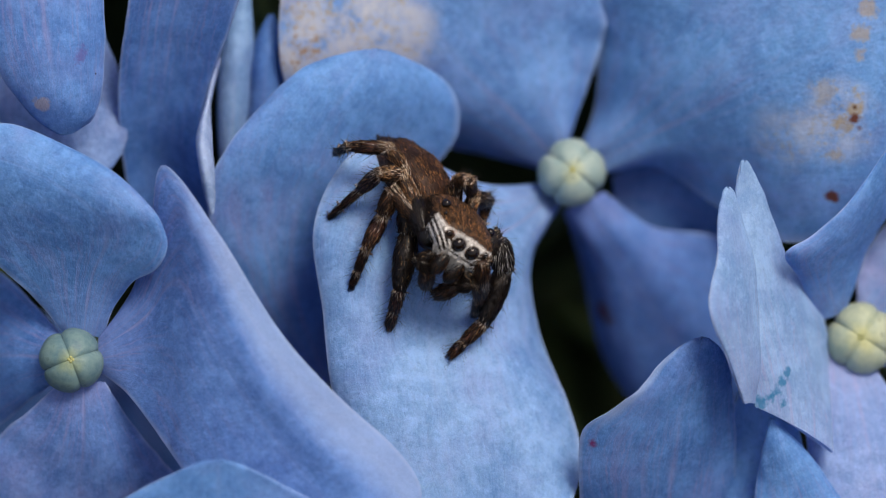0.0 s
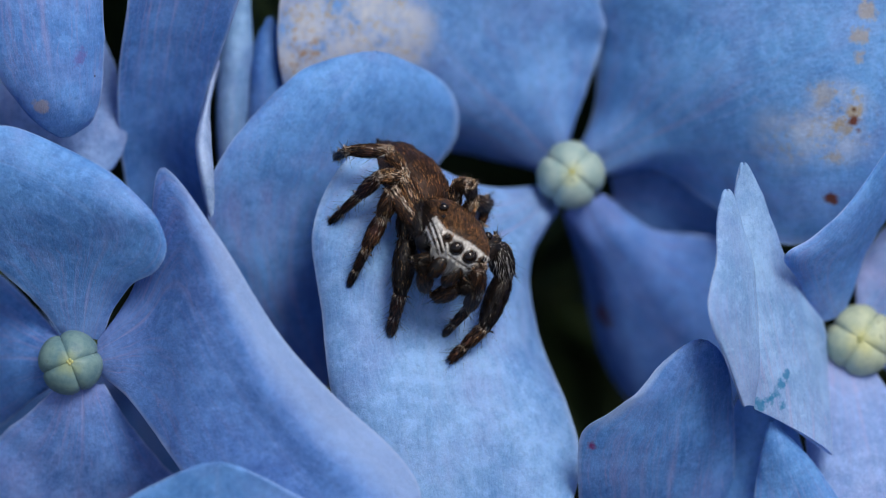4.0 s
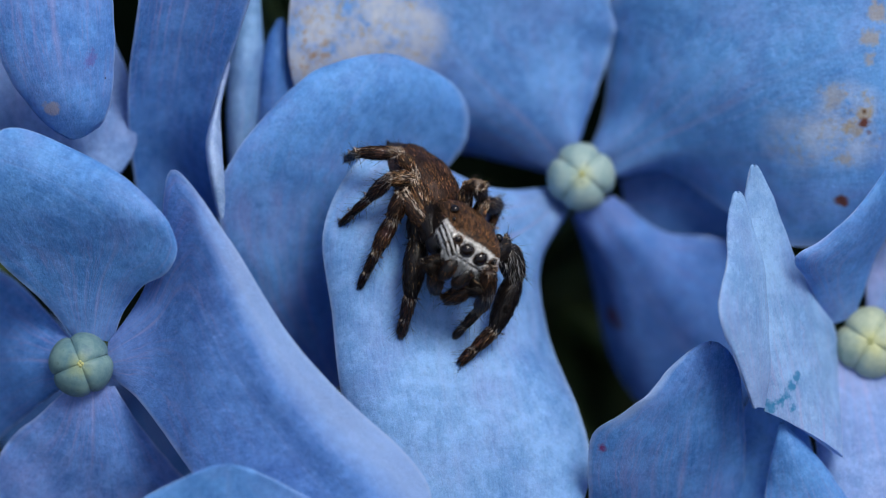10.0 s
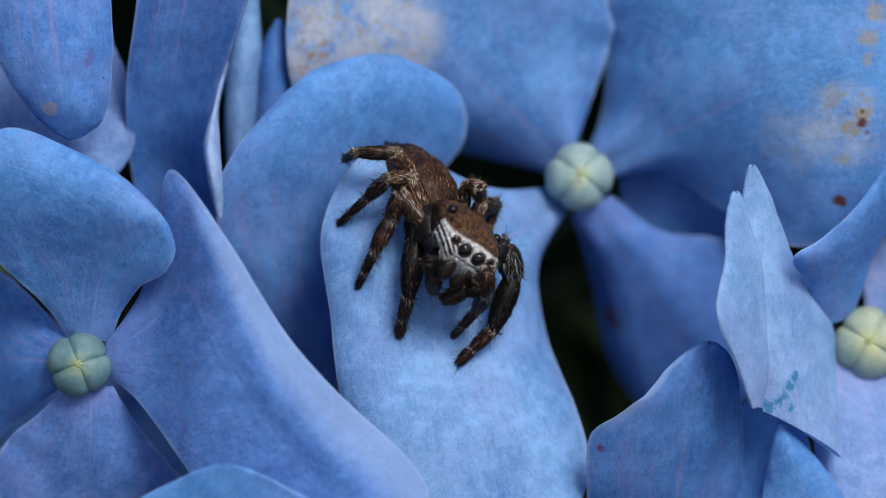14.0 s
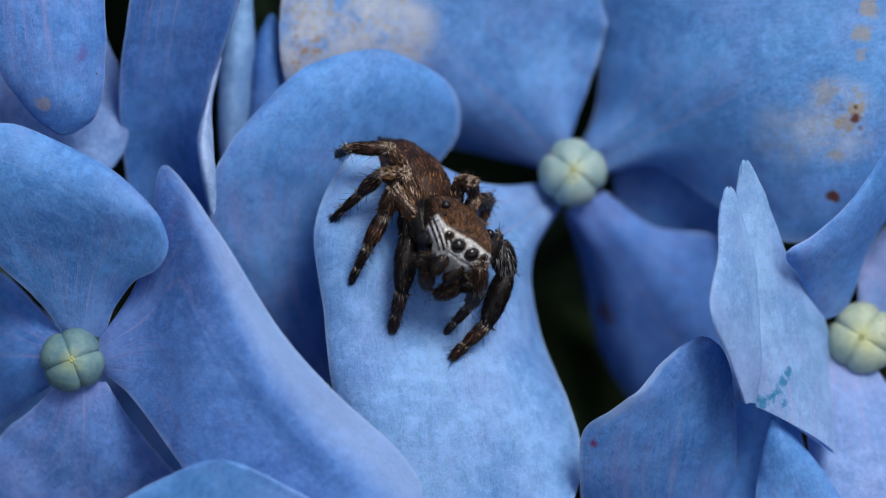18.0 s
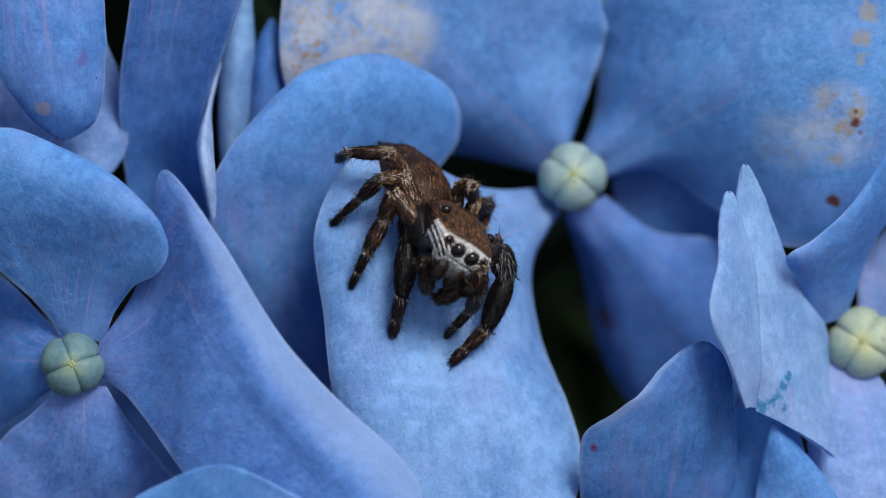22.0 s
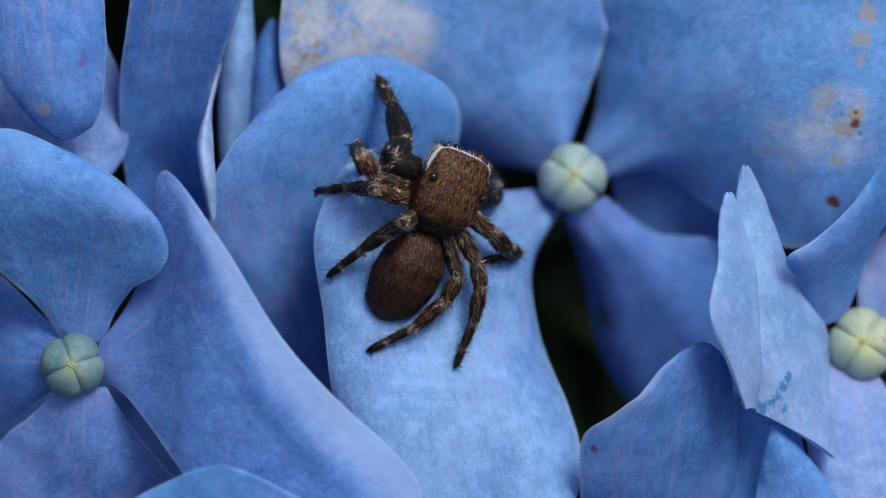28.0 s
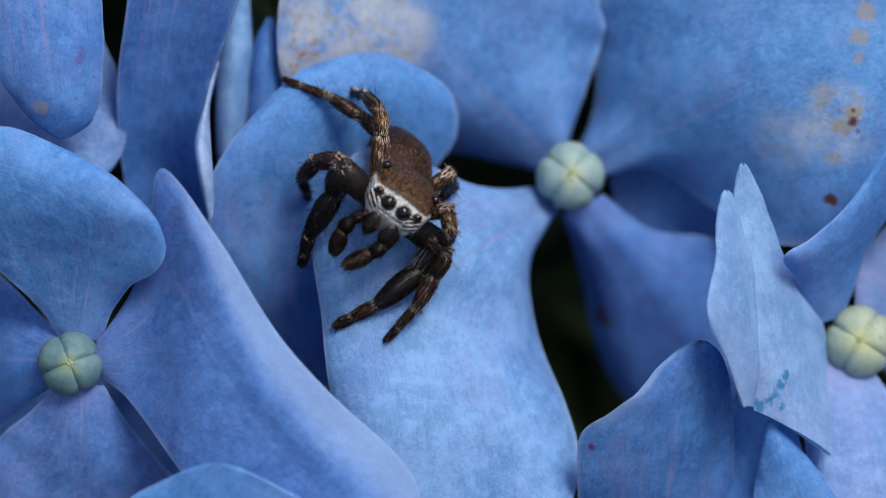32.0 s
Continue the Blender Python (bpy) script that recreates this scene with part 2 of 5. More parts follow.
EYES = (("front_eye", (1.20, 0.27, 0.14), 0.22), ("side_eye", (1.12, 0.70, 0.25), 0.13), ("small_eye", (0.60, 0.95, 0.54), 0.06), ("rear_eye", (0.15, 0.90, 0.66), 0.14))


def head_material():
    """The head's short fur: rust cap, white face with dark rings round the eyes and dark slanting stripes on the cheeks. Its own space, mm."""
    n = Nodes("head_fur")
    at = n.coords()
    axes = n.put("SeparateXYZ", {0: n.put("VectorMath", {0: at, 1: (1000, 1000, 1000)}, operation="MULTIPLY").outputs[0]})
    x, z = axes.outputs[0], axes.outputs[2]
    y = n.math("ABSOLUTE", axes.outputs[1])
    wisp = n.math("SUBTRACT", n.noise(9000, at, 4, 0.7), 0.5)
    slant = n.math("ADD", n.math("SUBTRACT", z, n.math("MULTIPLY", y, 0.75)), n.math("MULTIPLY", wisp, 0.09))
    brow = n.math("ADD", n.math("ADD", z, n.math("MULTIPLY", n.math("MULTIPLY", y, y), 0.12)), n.math("MULTIPLY", wisp, 0.16))
    white = n.math("MULTIPLY", n.ramp(brow, 0.52, 0.44), n.ramp(n.math("ADD", x, n.math("MULTIPLY", wisp, 0.5)), 0.28, 0.46))
    stripe = n.ramp(n.math("SINE", n.math("MULTIPLY", slant, 38.0)), -0.5, -0.1)
    cheek = n.math("MULTIPLY", n.ramp(y, 0.44, 0.54), n.ramp(z, 0.30, 0.20))
    white = n.math("MULTIPLY", white, n.math("SUBTRACT", 1.0, n.math("MULTIPLY", stripe, cheek)))
    under = n.math("MULTIPLY", n.ramp(n.math("ABSOLUTE", n.math("ADD", z, 0.17)), 0.05, 0.025), n.ramp(y, 0.66, 0.56))
    white = n.math("MULTIPLY", white, n.math("SUBTRACT", 1.0, n.math("MULTIPLY", under, 0.85)))
    for name, place, r in EYES[:3]:
        dy, dz = n.math("SUBTRACT", y, place[1]), n.math("SUBTRACT", z, place[2])
        away = n.math("SQRT", n.math("ADD", n.math("MULTIPLY", dy, dy), n.math("MULTIPLY", dz, dz)))
        white = n.math("MULTIPLY", white, n.ramp(away, r + 0.01, r + 0.04))
    fine = n.noise(26000, at, 3, 0.7)
    fur = n.mix(n.ramp(n.noise(11000, at, 4, 0.75), 0.34, 0.52), (0.16, 0.14, 0.12), (0.93, 0.92, 0.89))
    cap = n.mix(n.ramp(n.noise(9000, at, 4, 0.8), 0.42, 0.60), (0.006, 0.003, 0.002), (0.13, 0.062, 0.026))
    # rear slope blackened: the shadow between head and abdomen is painted in
    cap = n.mix(n.ramp(x, -0.7, -1.15), cap, (0.006, 0.003, 0.002))
    dark = n.mix(n.ramp(n.math("ADD", brow, n.math("MULTIPLY", x, 0.15)), 0.34, 0.54), (0.010, 0.006, 0.004), cap)
    n.set("Base Color", n.mix(white, dark, fur))
    n.set("Roughness", 0.5)
    n.set("Specular IOR Level", 0.3)
    n.set("Normal", n.bump(fine, 0.5, 0.00003))
    return n.material


# ---- builders ----
def part(name, bm, material, parent, label=""):
    """Links a bmesh as one mesh object under a thing or a part. material may be a list of them."""
    data = bpy.data.meshes.new(name)
    bm.normal_update()
    bm.to_mesh(data)
    bm.free()
    for polygon in data.polygons:
        polygon.use_smooth = True
    for each in material if isinstance(material, (list, tuple)) else (material,):
        data.materials.append(each)
    ob = new(name, data)
    ob.parent = parent
    return tagged(ob, label=label) if label else ob


def thing(name, at, label, category, group="", kind=""):
    ob = new(name)
    ob.location = at
    ob.empty_display_size = 0.001
    return tagged(ob, label, category, group, kind)


def glide(points, t):
    """A smooth line through evenly timed points, 0 <= t <= 1."""
    last = len(points) - 1
    f = min(max(t, 0.0), 1.0) * last
    i = min(int(f), last - 1)
    f -= i
    p1, p2 = Vector(points[i]), Vector(points[i + 1])
    p0 = Vector(points[i - 1]) if i > 0 else p1 * 2 - p2
    p3 = Vector(points[i + 2]) if i + 2 <= last else p2 * 2 - p1
    return 0.5 * (2 * p1 + (p2 - p0) * f + (2 * p0 - 5 * p1 + 4 * p2 - p3) * f * f + (3 * p1 - p0 - 3 * p2 + p3) * f ** 3)


def sepal(parent, *lines, material, closing=8.0, cup=(0.0, 0.0), ripple=0.08, thick=0.16, label="", seed=0, fine=1.0):
    """A sepal lofted across lines that run from its base to its tip, from one margin to the other (plan, mm).
    closing: how late its tip rounds off; cup: how far each half bows towards the viewer."""
    along, wide = int(44 * fine), int(32 * fine) // 2 * 2
    origin = parent.matrix_basis.translation
    bm = bmesh.new()
    uv = bm.loops.layers.uv.new("UVMap")
    grid = []
    for i in range(along + 1):
        v = 1 - (1 - i / along) ** 1.35
        here = [glide(line, v) for line in lines]
        w = max(0.0, 1 - v ** closing) ** 0.5
        row = []
        for j in range(wide + 1):
            s = math.sin((j / wide - 0.5) * math.pi)
            u = s * w
            if len(here) == 3:
                a, m, b = here
                p = m + (b - a) * 0.5 * u + (a + b - 2 * m) * 0.5 * u * u
            else:
                p = glide(here, u * 0.5 + 0.5)
            p.z += cup[0 if u < 0 else 1] * (u * u - u ** 4) * 2
            q = Vector((p.x * 0.35 + seed * 7.3, p.y * 0.35, 0.0))
            p.z += ripple * 2.2 * noise.noise(q) + ripple * 0.6 * noise.noise(q * 3.1)
            edge = abs(s) ** 6
            p.z += ripple * 1.6 * edge * noise.noise(Vector((v * 9 + seed, s * 3, 4.0)))
            sway = ripple * 0.35 * edge
            p.x += sway * noise.noise(Vector((v * 14 + seed, s * 2, 9.0)))
            p.y += sway * noise.noise(Vector((v * 14 + seed, s * 2, 17.0)))
            row.append((p, s, v))
        grid.append(row)

    def nor(i, j):
        p = grid[i][j][0]
        du = grid[i][min(j + 1, wide)][0] - grid[i][max(j - 1, 0)][0]
        dv = grid[min(i + 1, along)][j][0] - grid[max(i - 1, 0)][j][0]
        n = du.cross(dv)
        return n.normalized() if n.length > 1e-9 else Vector((0, 0, 1))

    front, back = [], []
    for i in range(along + 1):
        f_row, b_row = [], []
        for j in range(wide + 1):
            p, s, v = grid[i][j]
            n = nor(i, j)
            half = thick * 0.5 * (1 - 0.75 * abs(s) ** 10)
            f_row.append(bm.verts.new(mm(p + n * half) - origin))
            b_row.append(bm.verts.new(mm(p - n * half) - origin))
        front.append(f_row)
        back.append(b_row)

    def face(verts, coords):
        if len({v.index if v.index >= 0 else id(v) for v in verts}) < 3:
            return
        f = bm.faces.new(verts)
        for loop, c in zip(f.loops, coords):
            loop[uv].uv = c

    def c(i, j):
        return (grid[i][j][1] * 0.5 + 0.5, grid[i][j][2])

    for i in range(along):
        for j in range(wide):
            cs = [c(i, j), c(i, j + 1), c(i + 1, j + 1), c(i + 1, j)]
            face([front[i][j], front[i][j + 1], front[i + 1][j + 1], front[i + 1][j]], cs)
            face([back[i + 1][j], back[i + 1][j + 1], back[i][j + 1], back[i][j]], cs[::-1])
        for j, flip in ((0, 1), (wide, 0)):
            ring = [front[i][j], front[i + 1][j], back[i + 1][j], back[i][j]]
            cs = [c(i, j), c(i + 1, j), c(i + 1, j), c(i, j)]
            face(ring if not flip else ring[::-1], cs if not flip else cs[::-1])
    bmesh.ops.remove_doubles(bm, verts=bm.verts, dist=2e-7)
    return part("sepal", bm, material, parent, label)


def tube(points, radii, sides=10, rings=14):
    """A tapered tube along a smooth line of the plan, as a bmesh in world metres."""
    bm = bmesh.new()
    loops = []
    for i in range(rings + 1):
        t = i / rings
        p = glide(points, t)
        d = (glide(points, min(1, t + 0.02)) - glide(points, max(0, t - 0.02))).normalized()
        a = d.orthogonal().normalized()
        b = d.cross(a)
        f = t * (len(radii) - 1)
        k = min(int(f), len(radii) - 2)
        r = radii[k] * (1 - f + k) + radii[k + 1] * (f - k)
        loops.append([bm.verts.new(mm(p + (a * math.cos(q) + b * math.sin(q)) * r)) for q in [2 * math.pi * s / sides for s in range(sides)]])
    for one, two in zip(loops, loops[1:]):
        for s in range(sides):
            bm.faces.new([one[s], one[(s + 1) % sides], two[(s + 1) % sides], two[s]])
    bm.faces.new(loops[0][::-1])
    bm.faces.new(loops[-1])
    return bm


def bud(parent, at, radius, facing, material, lobes=4, turn=0.0):
    """The closed heart of a floret: plump lobes that meet in furrows, on a small cup."""
    z = turned(facing)
    x = z.orthogonal().normalized()
    y = z.cross(x)
    base = mm(at) - parent.matrix_basis.translation
    core = bmesh.new()
    bmesh.ops.create_uvsphere(core, u_segments=20, v_segments=12, radius=radius * 0.00080)
    bmesh.ops.transform(core, matrix=Matrix.Translation(base), verts=core.verts)
    heart = part("bud", core, material, parent, "round closed green flower bud")
    for k in range(lobes):
        bm = bmesh.new()
        mid = 2 * math.pi * k / lobes + turn
        span = math.pi / lobes * 0.985
        rows = []
        for i in range(13):
            th = math.pi * 0.78 * i / 12
            row = []
            for j in range(13):
                f = j / 12 * 2 - 1
                ph = mid + span * f
                fat = 1 - 0.12 * abs(f) ** 4 * min(1.0, th * 1.6) - 0.07 * math.exp(-(th / 0.3) ** 2)
                r = radius * 0.001 * fat
                d = x * math.sin(th) * math.cos(ph) + y * math.sin(th) * math.sin(ph) + z * math.cos(th) * 0.86
                row.append(bm.verts.new(base + d * r))
            rows.append(row)
        for a, b in zip(rows, rows[1:]):
            for j in range(12):
                bm.faces.new([a[j], b[j], b[j + 1], a[j + 1]])
        bmesh.ops.remove_doubles(bm, verts=bm.verts, dist=1e-7)
        part("lobe", bm, material, heart)
    for k in range(4):
        bm = bmesh.new()
        bmesh.ops.create_uvsphere(bm, u_segments=8, v_segments=6, radius=radius * 0.00006)
        q = 2 * math.pi * k / 4 + turn + 0.4
        top = base + z * radius * 0.00078 + (x * math.cos(q) + y * math.sin(q)) * radius * 0.00006
        bmesh.ops.translate(bm, verts=bm.verts, vec=top)
        part("style", bm, STYLE, heart, "tiny yellow style tip")
    return heart


GROUP = "hydrangea florets"


def floret(at, label):
    ob = thing("floret", mm(at), label, "flower", GROUP)
    return ob


def pedicel(parent, points, radius=0.45):
    bm = tube(points, [radius * 0.9, radius, radius * 1.1])
    bmesh.ops.translate(bm, verts=bm.verts, vec=-parent.matrix_basis.translation)
    return part("pedicel", bm, STALK, parent, "thin green stalk")


# ---- setting ----
bm = bmesh.new()
bmesh.ops.create_grid(bm, x_segments=40, y_segments=40, size=60.0)
for v in bm.verts:
    v.co.z = -0.7 + 0.02 * noise.noise(v.co * 0.8)
tagged(part("ground", bm, SOIL, None), "dark bare garden soil", "ground", kind="structure")

# ---- floret with the spider's sepal ----
fa = floret((4.11, 2.30, -5.00), "open blue hydrangea floret with brown-stained sepals")
STAIN = (0.50, 0.39, 0.22)


def spot(parent, p):
    return tuple(mm(p) - parent.matrix_basis.translation)


top_stained = petal_material("sepal_stained", (0.13, 0.32, 0.67), stains=[
    (spot(fa, (-3.37, 6.99, -2.27)), 0.0036, STAIN, 0.62), (spot(fa, (-1.80, 6.41, -2.85)), 0.0022, STAIN, 0.55), (spot(fa, (-4.33, 6.12, -2.38)), 0.0011, (0.42, 0.24, 0.10), 0.75)])
right_stained = petal_material("sepal_scarred", (0.115, 0.325, 0.67), stains=[
    (spot(fa, (12.09, 3.81, -0.77)), 0.0016, STAIN, 0.42), (spot(fa, (10.49, 3.30, -1.56)), 0.0013, STAIN, 0.34),
    (spot(fa, (12.62, 4.67, -0.56)), 0.0005, (0.50, 0.40, 0.20), 0.75), (spot(fa, (12.54, 4.23, -0.58)), 0.0005, (0.46, 0.36, 0.20), 0.8), (spot(fa, (12.43, 3.63, -0.68)), 0.0006, (0.48, 0.38, 0.22), 0.7),
    (spot(fa, (12.65, 3.86, -0.65)), 0.00032, (0.15, 0.05, 0.035), 1.0), (spot(fa, (12.81, 3.58, -0.68)), 0.00022, (0.20, 0.08, 0.06), 1.0), (spot(fa, (12.66, 4.24, -0.60)), 0.00014, (0.15, 0.08, 0.04), 1.0),
    (spot(fa, (11.94, 2.77, -1.07)), 0.0006, STAIN, 0.6), (spot(fa, (11.74, 4.67, -0.80)), 0.0007, STAIN, 0.4), (spot(fa, (12.82, 6.48, -0.56)), 0.0005, STAIN, 0.6),
    (spot(fa, (12.83, 5.79, -0.53)), 0.00045, STAIN, 0.55), (spot(fa, (13.06, 7.26, -0.61)), 0.0005, STAIN, 0.6), (spot(fa, (12.02, 1.51, -1.51)), 0.00034, (0.14, 0.05, 0.04), 1.0)])
# a darker blue, with the shade this sepal lies in mixed into it
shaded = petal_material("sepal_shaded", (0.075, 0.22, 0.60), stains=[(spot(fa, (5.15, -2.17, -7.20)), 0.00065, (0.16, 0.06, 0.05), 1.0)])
# lip: the brightness of the rolled-over slope goes into its colour
lip_lit = petal_material("sepal_rolled", (0.078, 0.215, 0.57), lilac_part=0.12, lip=0.27)
perch = petal_material("sepal_perch", (0.19, 0.38, 0.71), lilac_part=0.4)
bud(fa, (4.08, 2.28, -3.80), 1.08, (0.0, 0.1, 1), bud_material("bud_pale_crowned", (0.18, 0.31, 0.33), (0.37, 0.48, 0.44), (0.46, 0.48, 0.20), spot(fa, (4.08, 2.30, -2.85)), 0.0005), 4, 0.75)
sepal(fa, [(2.99, 2.46, -5.60), (0.32, 3.10, -6.40), (-3.95, 3.64, -4.60), (-4.82, 5.00, -2.80), (-5.08, 7.08, -2.20), (-4.92, 10.36, -1.60)],
      [(3.66, 2.67, -5.00), (2.44, 3.99, -4.50), (0.84, 5.39, -3.90), (-0.22, 6.77, -3.20), (-0.92, 8.32, -2.60), (-1.27, 10.40, -2.20)],
      [(3.95, 3.08, -5.20), (4.30, 4.18, -5.10), (4.68, 5.24, -4.70), (5.03, 6.29, -4.30), (5.26, 7.51, -3.90), (4.88, 10.45, -3.00)], material=top_stained, closing=14, cup=(0.3, 0.5), label="blue sepal with brown stains", seed=1)
sepal(fa, [(4.41, 3.15, -5.30), (4.85, 4.38, -5.70), (4.94, 5.69, -5.00), (4.85, 6.91, -4.40), (4.83, 8.38, -3.60), (8.14, 10.69, -1.40)],
      [(4.90, 2.65, -5.00), (6.67, 3.53, -3.90), (8.70, 4.54, -2.20), (10.72, 5.55, -1.10), (12.94, 6.49, -0.60), (15.86, 7.86, -0.40)],
      [(5.30, 2.30, -5.20), (6.81, 2.49, -5.00), (8.51, 1.33, -4.60), (10.50, 0.08, -3.00), (13.55, 0.26, -1.60), (16.23, 2.85, -0.60)], material=right_stained, cup=(0.6, 0.3), label="broad blue sepal with brown scars", seed=2)
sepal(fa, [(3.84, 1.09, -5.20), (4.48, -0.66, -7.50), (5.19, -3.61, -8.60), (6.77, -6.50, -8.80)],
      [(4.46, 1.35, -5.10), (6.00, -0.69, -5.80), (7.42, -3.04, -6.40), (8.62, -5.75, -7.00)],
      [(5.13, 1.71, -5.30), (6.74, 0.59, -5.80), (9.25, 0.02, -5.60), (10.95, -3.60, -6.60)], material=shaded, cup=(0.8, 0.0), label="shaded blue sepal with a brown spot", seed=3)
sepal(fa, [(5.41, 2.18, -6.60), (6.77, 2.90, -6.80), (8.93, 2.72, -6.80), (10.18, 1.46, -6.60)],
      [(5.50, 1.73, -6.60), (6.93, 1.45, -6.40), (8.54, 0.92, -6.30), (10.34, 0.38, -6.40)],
      [(5.50, 1.28, -6.60), (6.77, 0.02, -6.80), (8.57, -0.70, -6.80), (10.18, -0.52, -6.60)], material=BLUE_DEEP_SHADED, label="deep shaded blue sepal", seed=33)
sepal(fa, [(3.17, 1.94, -5.00), (1.16, 1.95, -2.60), (-2.15, 3.12, -0.35), (-3.82, 0.88, 0.05), (-3.60, -2.05, 0.20), (-3.20, -5.14, 0.40), (-1.62, -9.62, 0.30)],
      [(3.49, 1.58, -4.90), (2.29, 0.63, -2.30), (0.88, -0.16, -0.50), (-0.33, -1.53, 0.00), (-0.33, -3.60, 0.30), (0.10, -6.16, 0.70), (0.79, -9.78, 0.40)],
      [(3.70, 1.19, -5.10), (2.94, -0.07, -4.00), (2.78, -1.21, -3.20), (3.12, -2.96, -2.50), (3.80, -4.60, -1.50), (4.46, -6.57, -0.80), (4.77, -9.66, -0.40)],
      material=perch, closing=14, cup=(0.35, 0.8), label="pale blue sepal on which the spider sits", seed=4, fine=1.3)
pedicel(fa, [(4.10, 2.06, -4.60), (3.97, 1.12, -10.00), (2.81, 0.21, -18.00)])

# ---- floret at the left ----
fb = floret((-11.27, -3.50, -0.50), "open blue hydrangea floret with folded sepals")
streaked = petal_material("sepal_streaked", (0.095, 0.225, 0.57), lilac=(0.36, 0.34, 0.68), lilac_part=0.6)
bud(fb, (-11.25, -3.49, 0.50), 1.0, (0.05, 0.05, 1), bud_material("bud_crowned", (0.06, 0.15, 0.20), (0.19, 0.31, 0.30), (0.30, 0.35, 0.13), spot(fb, (-11.23, -3.49, 1.35)), 0.0005), 4, 0.2)
sepal(fb, [(-11.45, -2.78, 0.10), (-12.01, -2.02, 0.20), (-12.60, -1.38, 0.30), (-13.36, -0.69, 0.50), (-13.92, -0.09, 0.90), (-14.40, 0.59, 1.30), (-14.87, 1.10, 1.70), (-15.36, 1.61, 2.00), (-15.68, 2.12, 2.20)],
      [(-10.88, -2.71, 0.30), (-10.70, -1.55, 0.90), (-10.42, -0.60, 1.50), (-10.07, 0.08, 2.10), (-10.05, 0.67, 2.50), (-10.63, 1.26, 2.70), (-11.56, 1.86, 2.70), (-12.75, 2.45, 2.60), (-14.28, 2.96, 2.60)],
      [(-10.34, -2.78, 0.10), (-9.89, -1.81, 0.80), (-9.29, -1.10, 1.60), (-8.49, -0.64, 2.40), (-8.22, 0.11, 2.80), (-8.64, 1.06, 2.80), (-9.87, 2.23, 2.60), (-11.59, 3.14, 2.30), (-13.64, 4.07, 2.20)], material=BLUE, closing=40, label="blue sepal with a rounded raised edge", seed=5, fine=1.3)
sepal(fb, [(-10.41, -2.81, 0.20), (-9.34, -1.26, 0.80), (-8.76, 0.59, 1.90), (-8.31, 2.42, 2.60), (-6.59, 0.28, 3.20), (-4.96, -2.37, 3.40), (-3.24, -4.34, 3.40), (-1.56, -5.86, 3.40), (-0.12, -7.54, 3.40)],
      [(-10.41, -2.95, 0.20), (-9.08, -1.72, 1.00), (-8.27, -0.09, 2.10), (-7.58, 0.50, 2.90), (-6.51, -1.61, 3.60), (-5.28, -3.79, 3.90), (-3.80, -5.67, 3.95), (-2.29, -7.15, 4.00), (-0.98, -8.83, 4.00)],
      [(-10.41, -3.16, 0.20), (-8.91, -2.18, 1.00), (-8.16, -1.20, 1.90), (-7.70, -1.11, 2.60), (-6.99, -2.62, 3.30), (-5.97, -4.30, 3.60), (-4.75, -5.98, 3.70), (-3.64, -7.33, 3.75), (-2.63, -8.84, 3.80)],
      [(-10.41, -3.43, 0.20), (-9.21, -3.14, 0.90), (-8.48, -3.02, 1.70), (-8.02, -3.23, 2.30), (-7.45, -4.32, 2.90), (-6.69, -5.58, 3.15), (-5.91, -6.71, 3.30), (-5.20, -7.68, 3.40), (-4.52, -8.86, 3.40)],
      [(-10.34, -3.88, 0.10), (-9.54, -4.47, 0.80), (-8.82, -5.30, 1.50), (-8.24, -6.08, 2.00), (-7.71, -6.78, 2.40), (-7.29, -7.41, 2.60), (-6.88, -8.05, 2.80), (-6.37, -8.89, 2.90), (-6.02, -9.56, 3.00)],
      material=lip_lit, closing=60, ripple=0.05, label="large blue sepal rolled over along its edge", seed=6, fine=1.7)
sepal(fb, [(-11.62, -4.16, 0.10), (-12.57, -5.03, -0.30), (-13.56, -5.85, -0.80), (-14.32, -7.40, -1.50), (-14.07, -9.56, -2.60)],
      [(-10.89, -4.16, 0.20), (-10.91, -5.78, -0.10), (-11.03, -7.01, -0.60), (-11.17, -8.26, -1.30), (-11.34, -9.72, -2.40)],
      [(-10.24, -4.16, 0.10), (-9.51, -5.36, -0.30), (-8.57, -6.54, -0.80), (-7.56, -7.75, -1.50), (-7.67, -9.38, -2.60)], material=streaked, seed=7)
sepal(fb, [(-11.53, -2.78, -0.10), (-12.49, -1.79, -0.90), (-13.66, -0.79, -2.00), (-15.20, -0.09, -3.40), (-16.77, -0.80, -5.00)],
      [(-11.62, -3.43, 0.10), (-12.85, -3.38, -0.60), (-14.00, -3.41, -1.80), (-15.37, -3.44, -3.40), (-17.13, -3.47, -5.00)],
      [(-11.57, -4.03, -0.10), (-12.48, -4.63, -0.80), (-13.52, -5.47, -2.00), (-14.84, -6.43, -3.40), (-16.60, -5.96, -5.00)], material=BLUE_DEEP_SHADED, seed=8)
pedicel(fb, [(-11.29, -3.64, -0.30), (-10.66, -3.27, -9.00), (-8.45, -2.32, -20.00)])

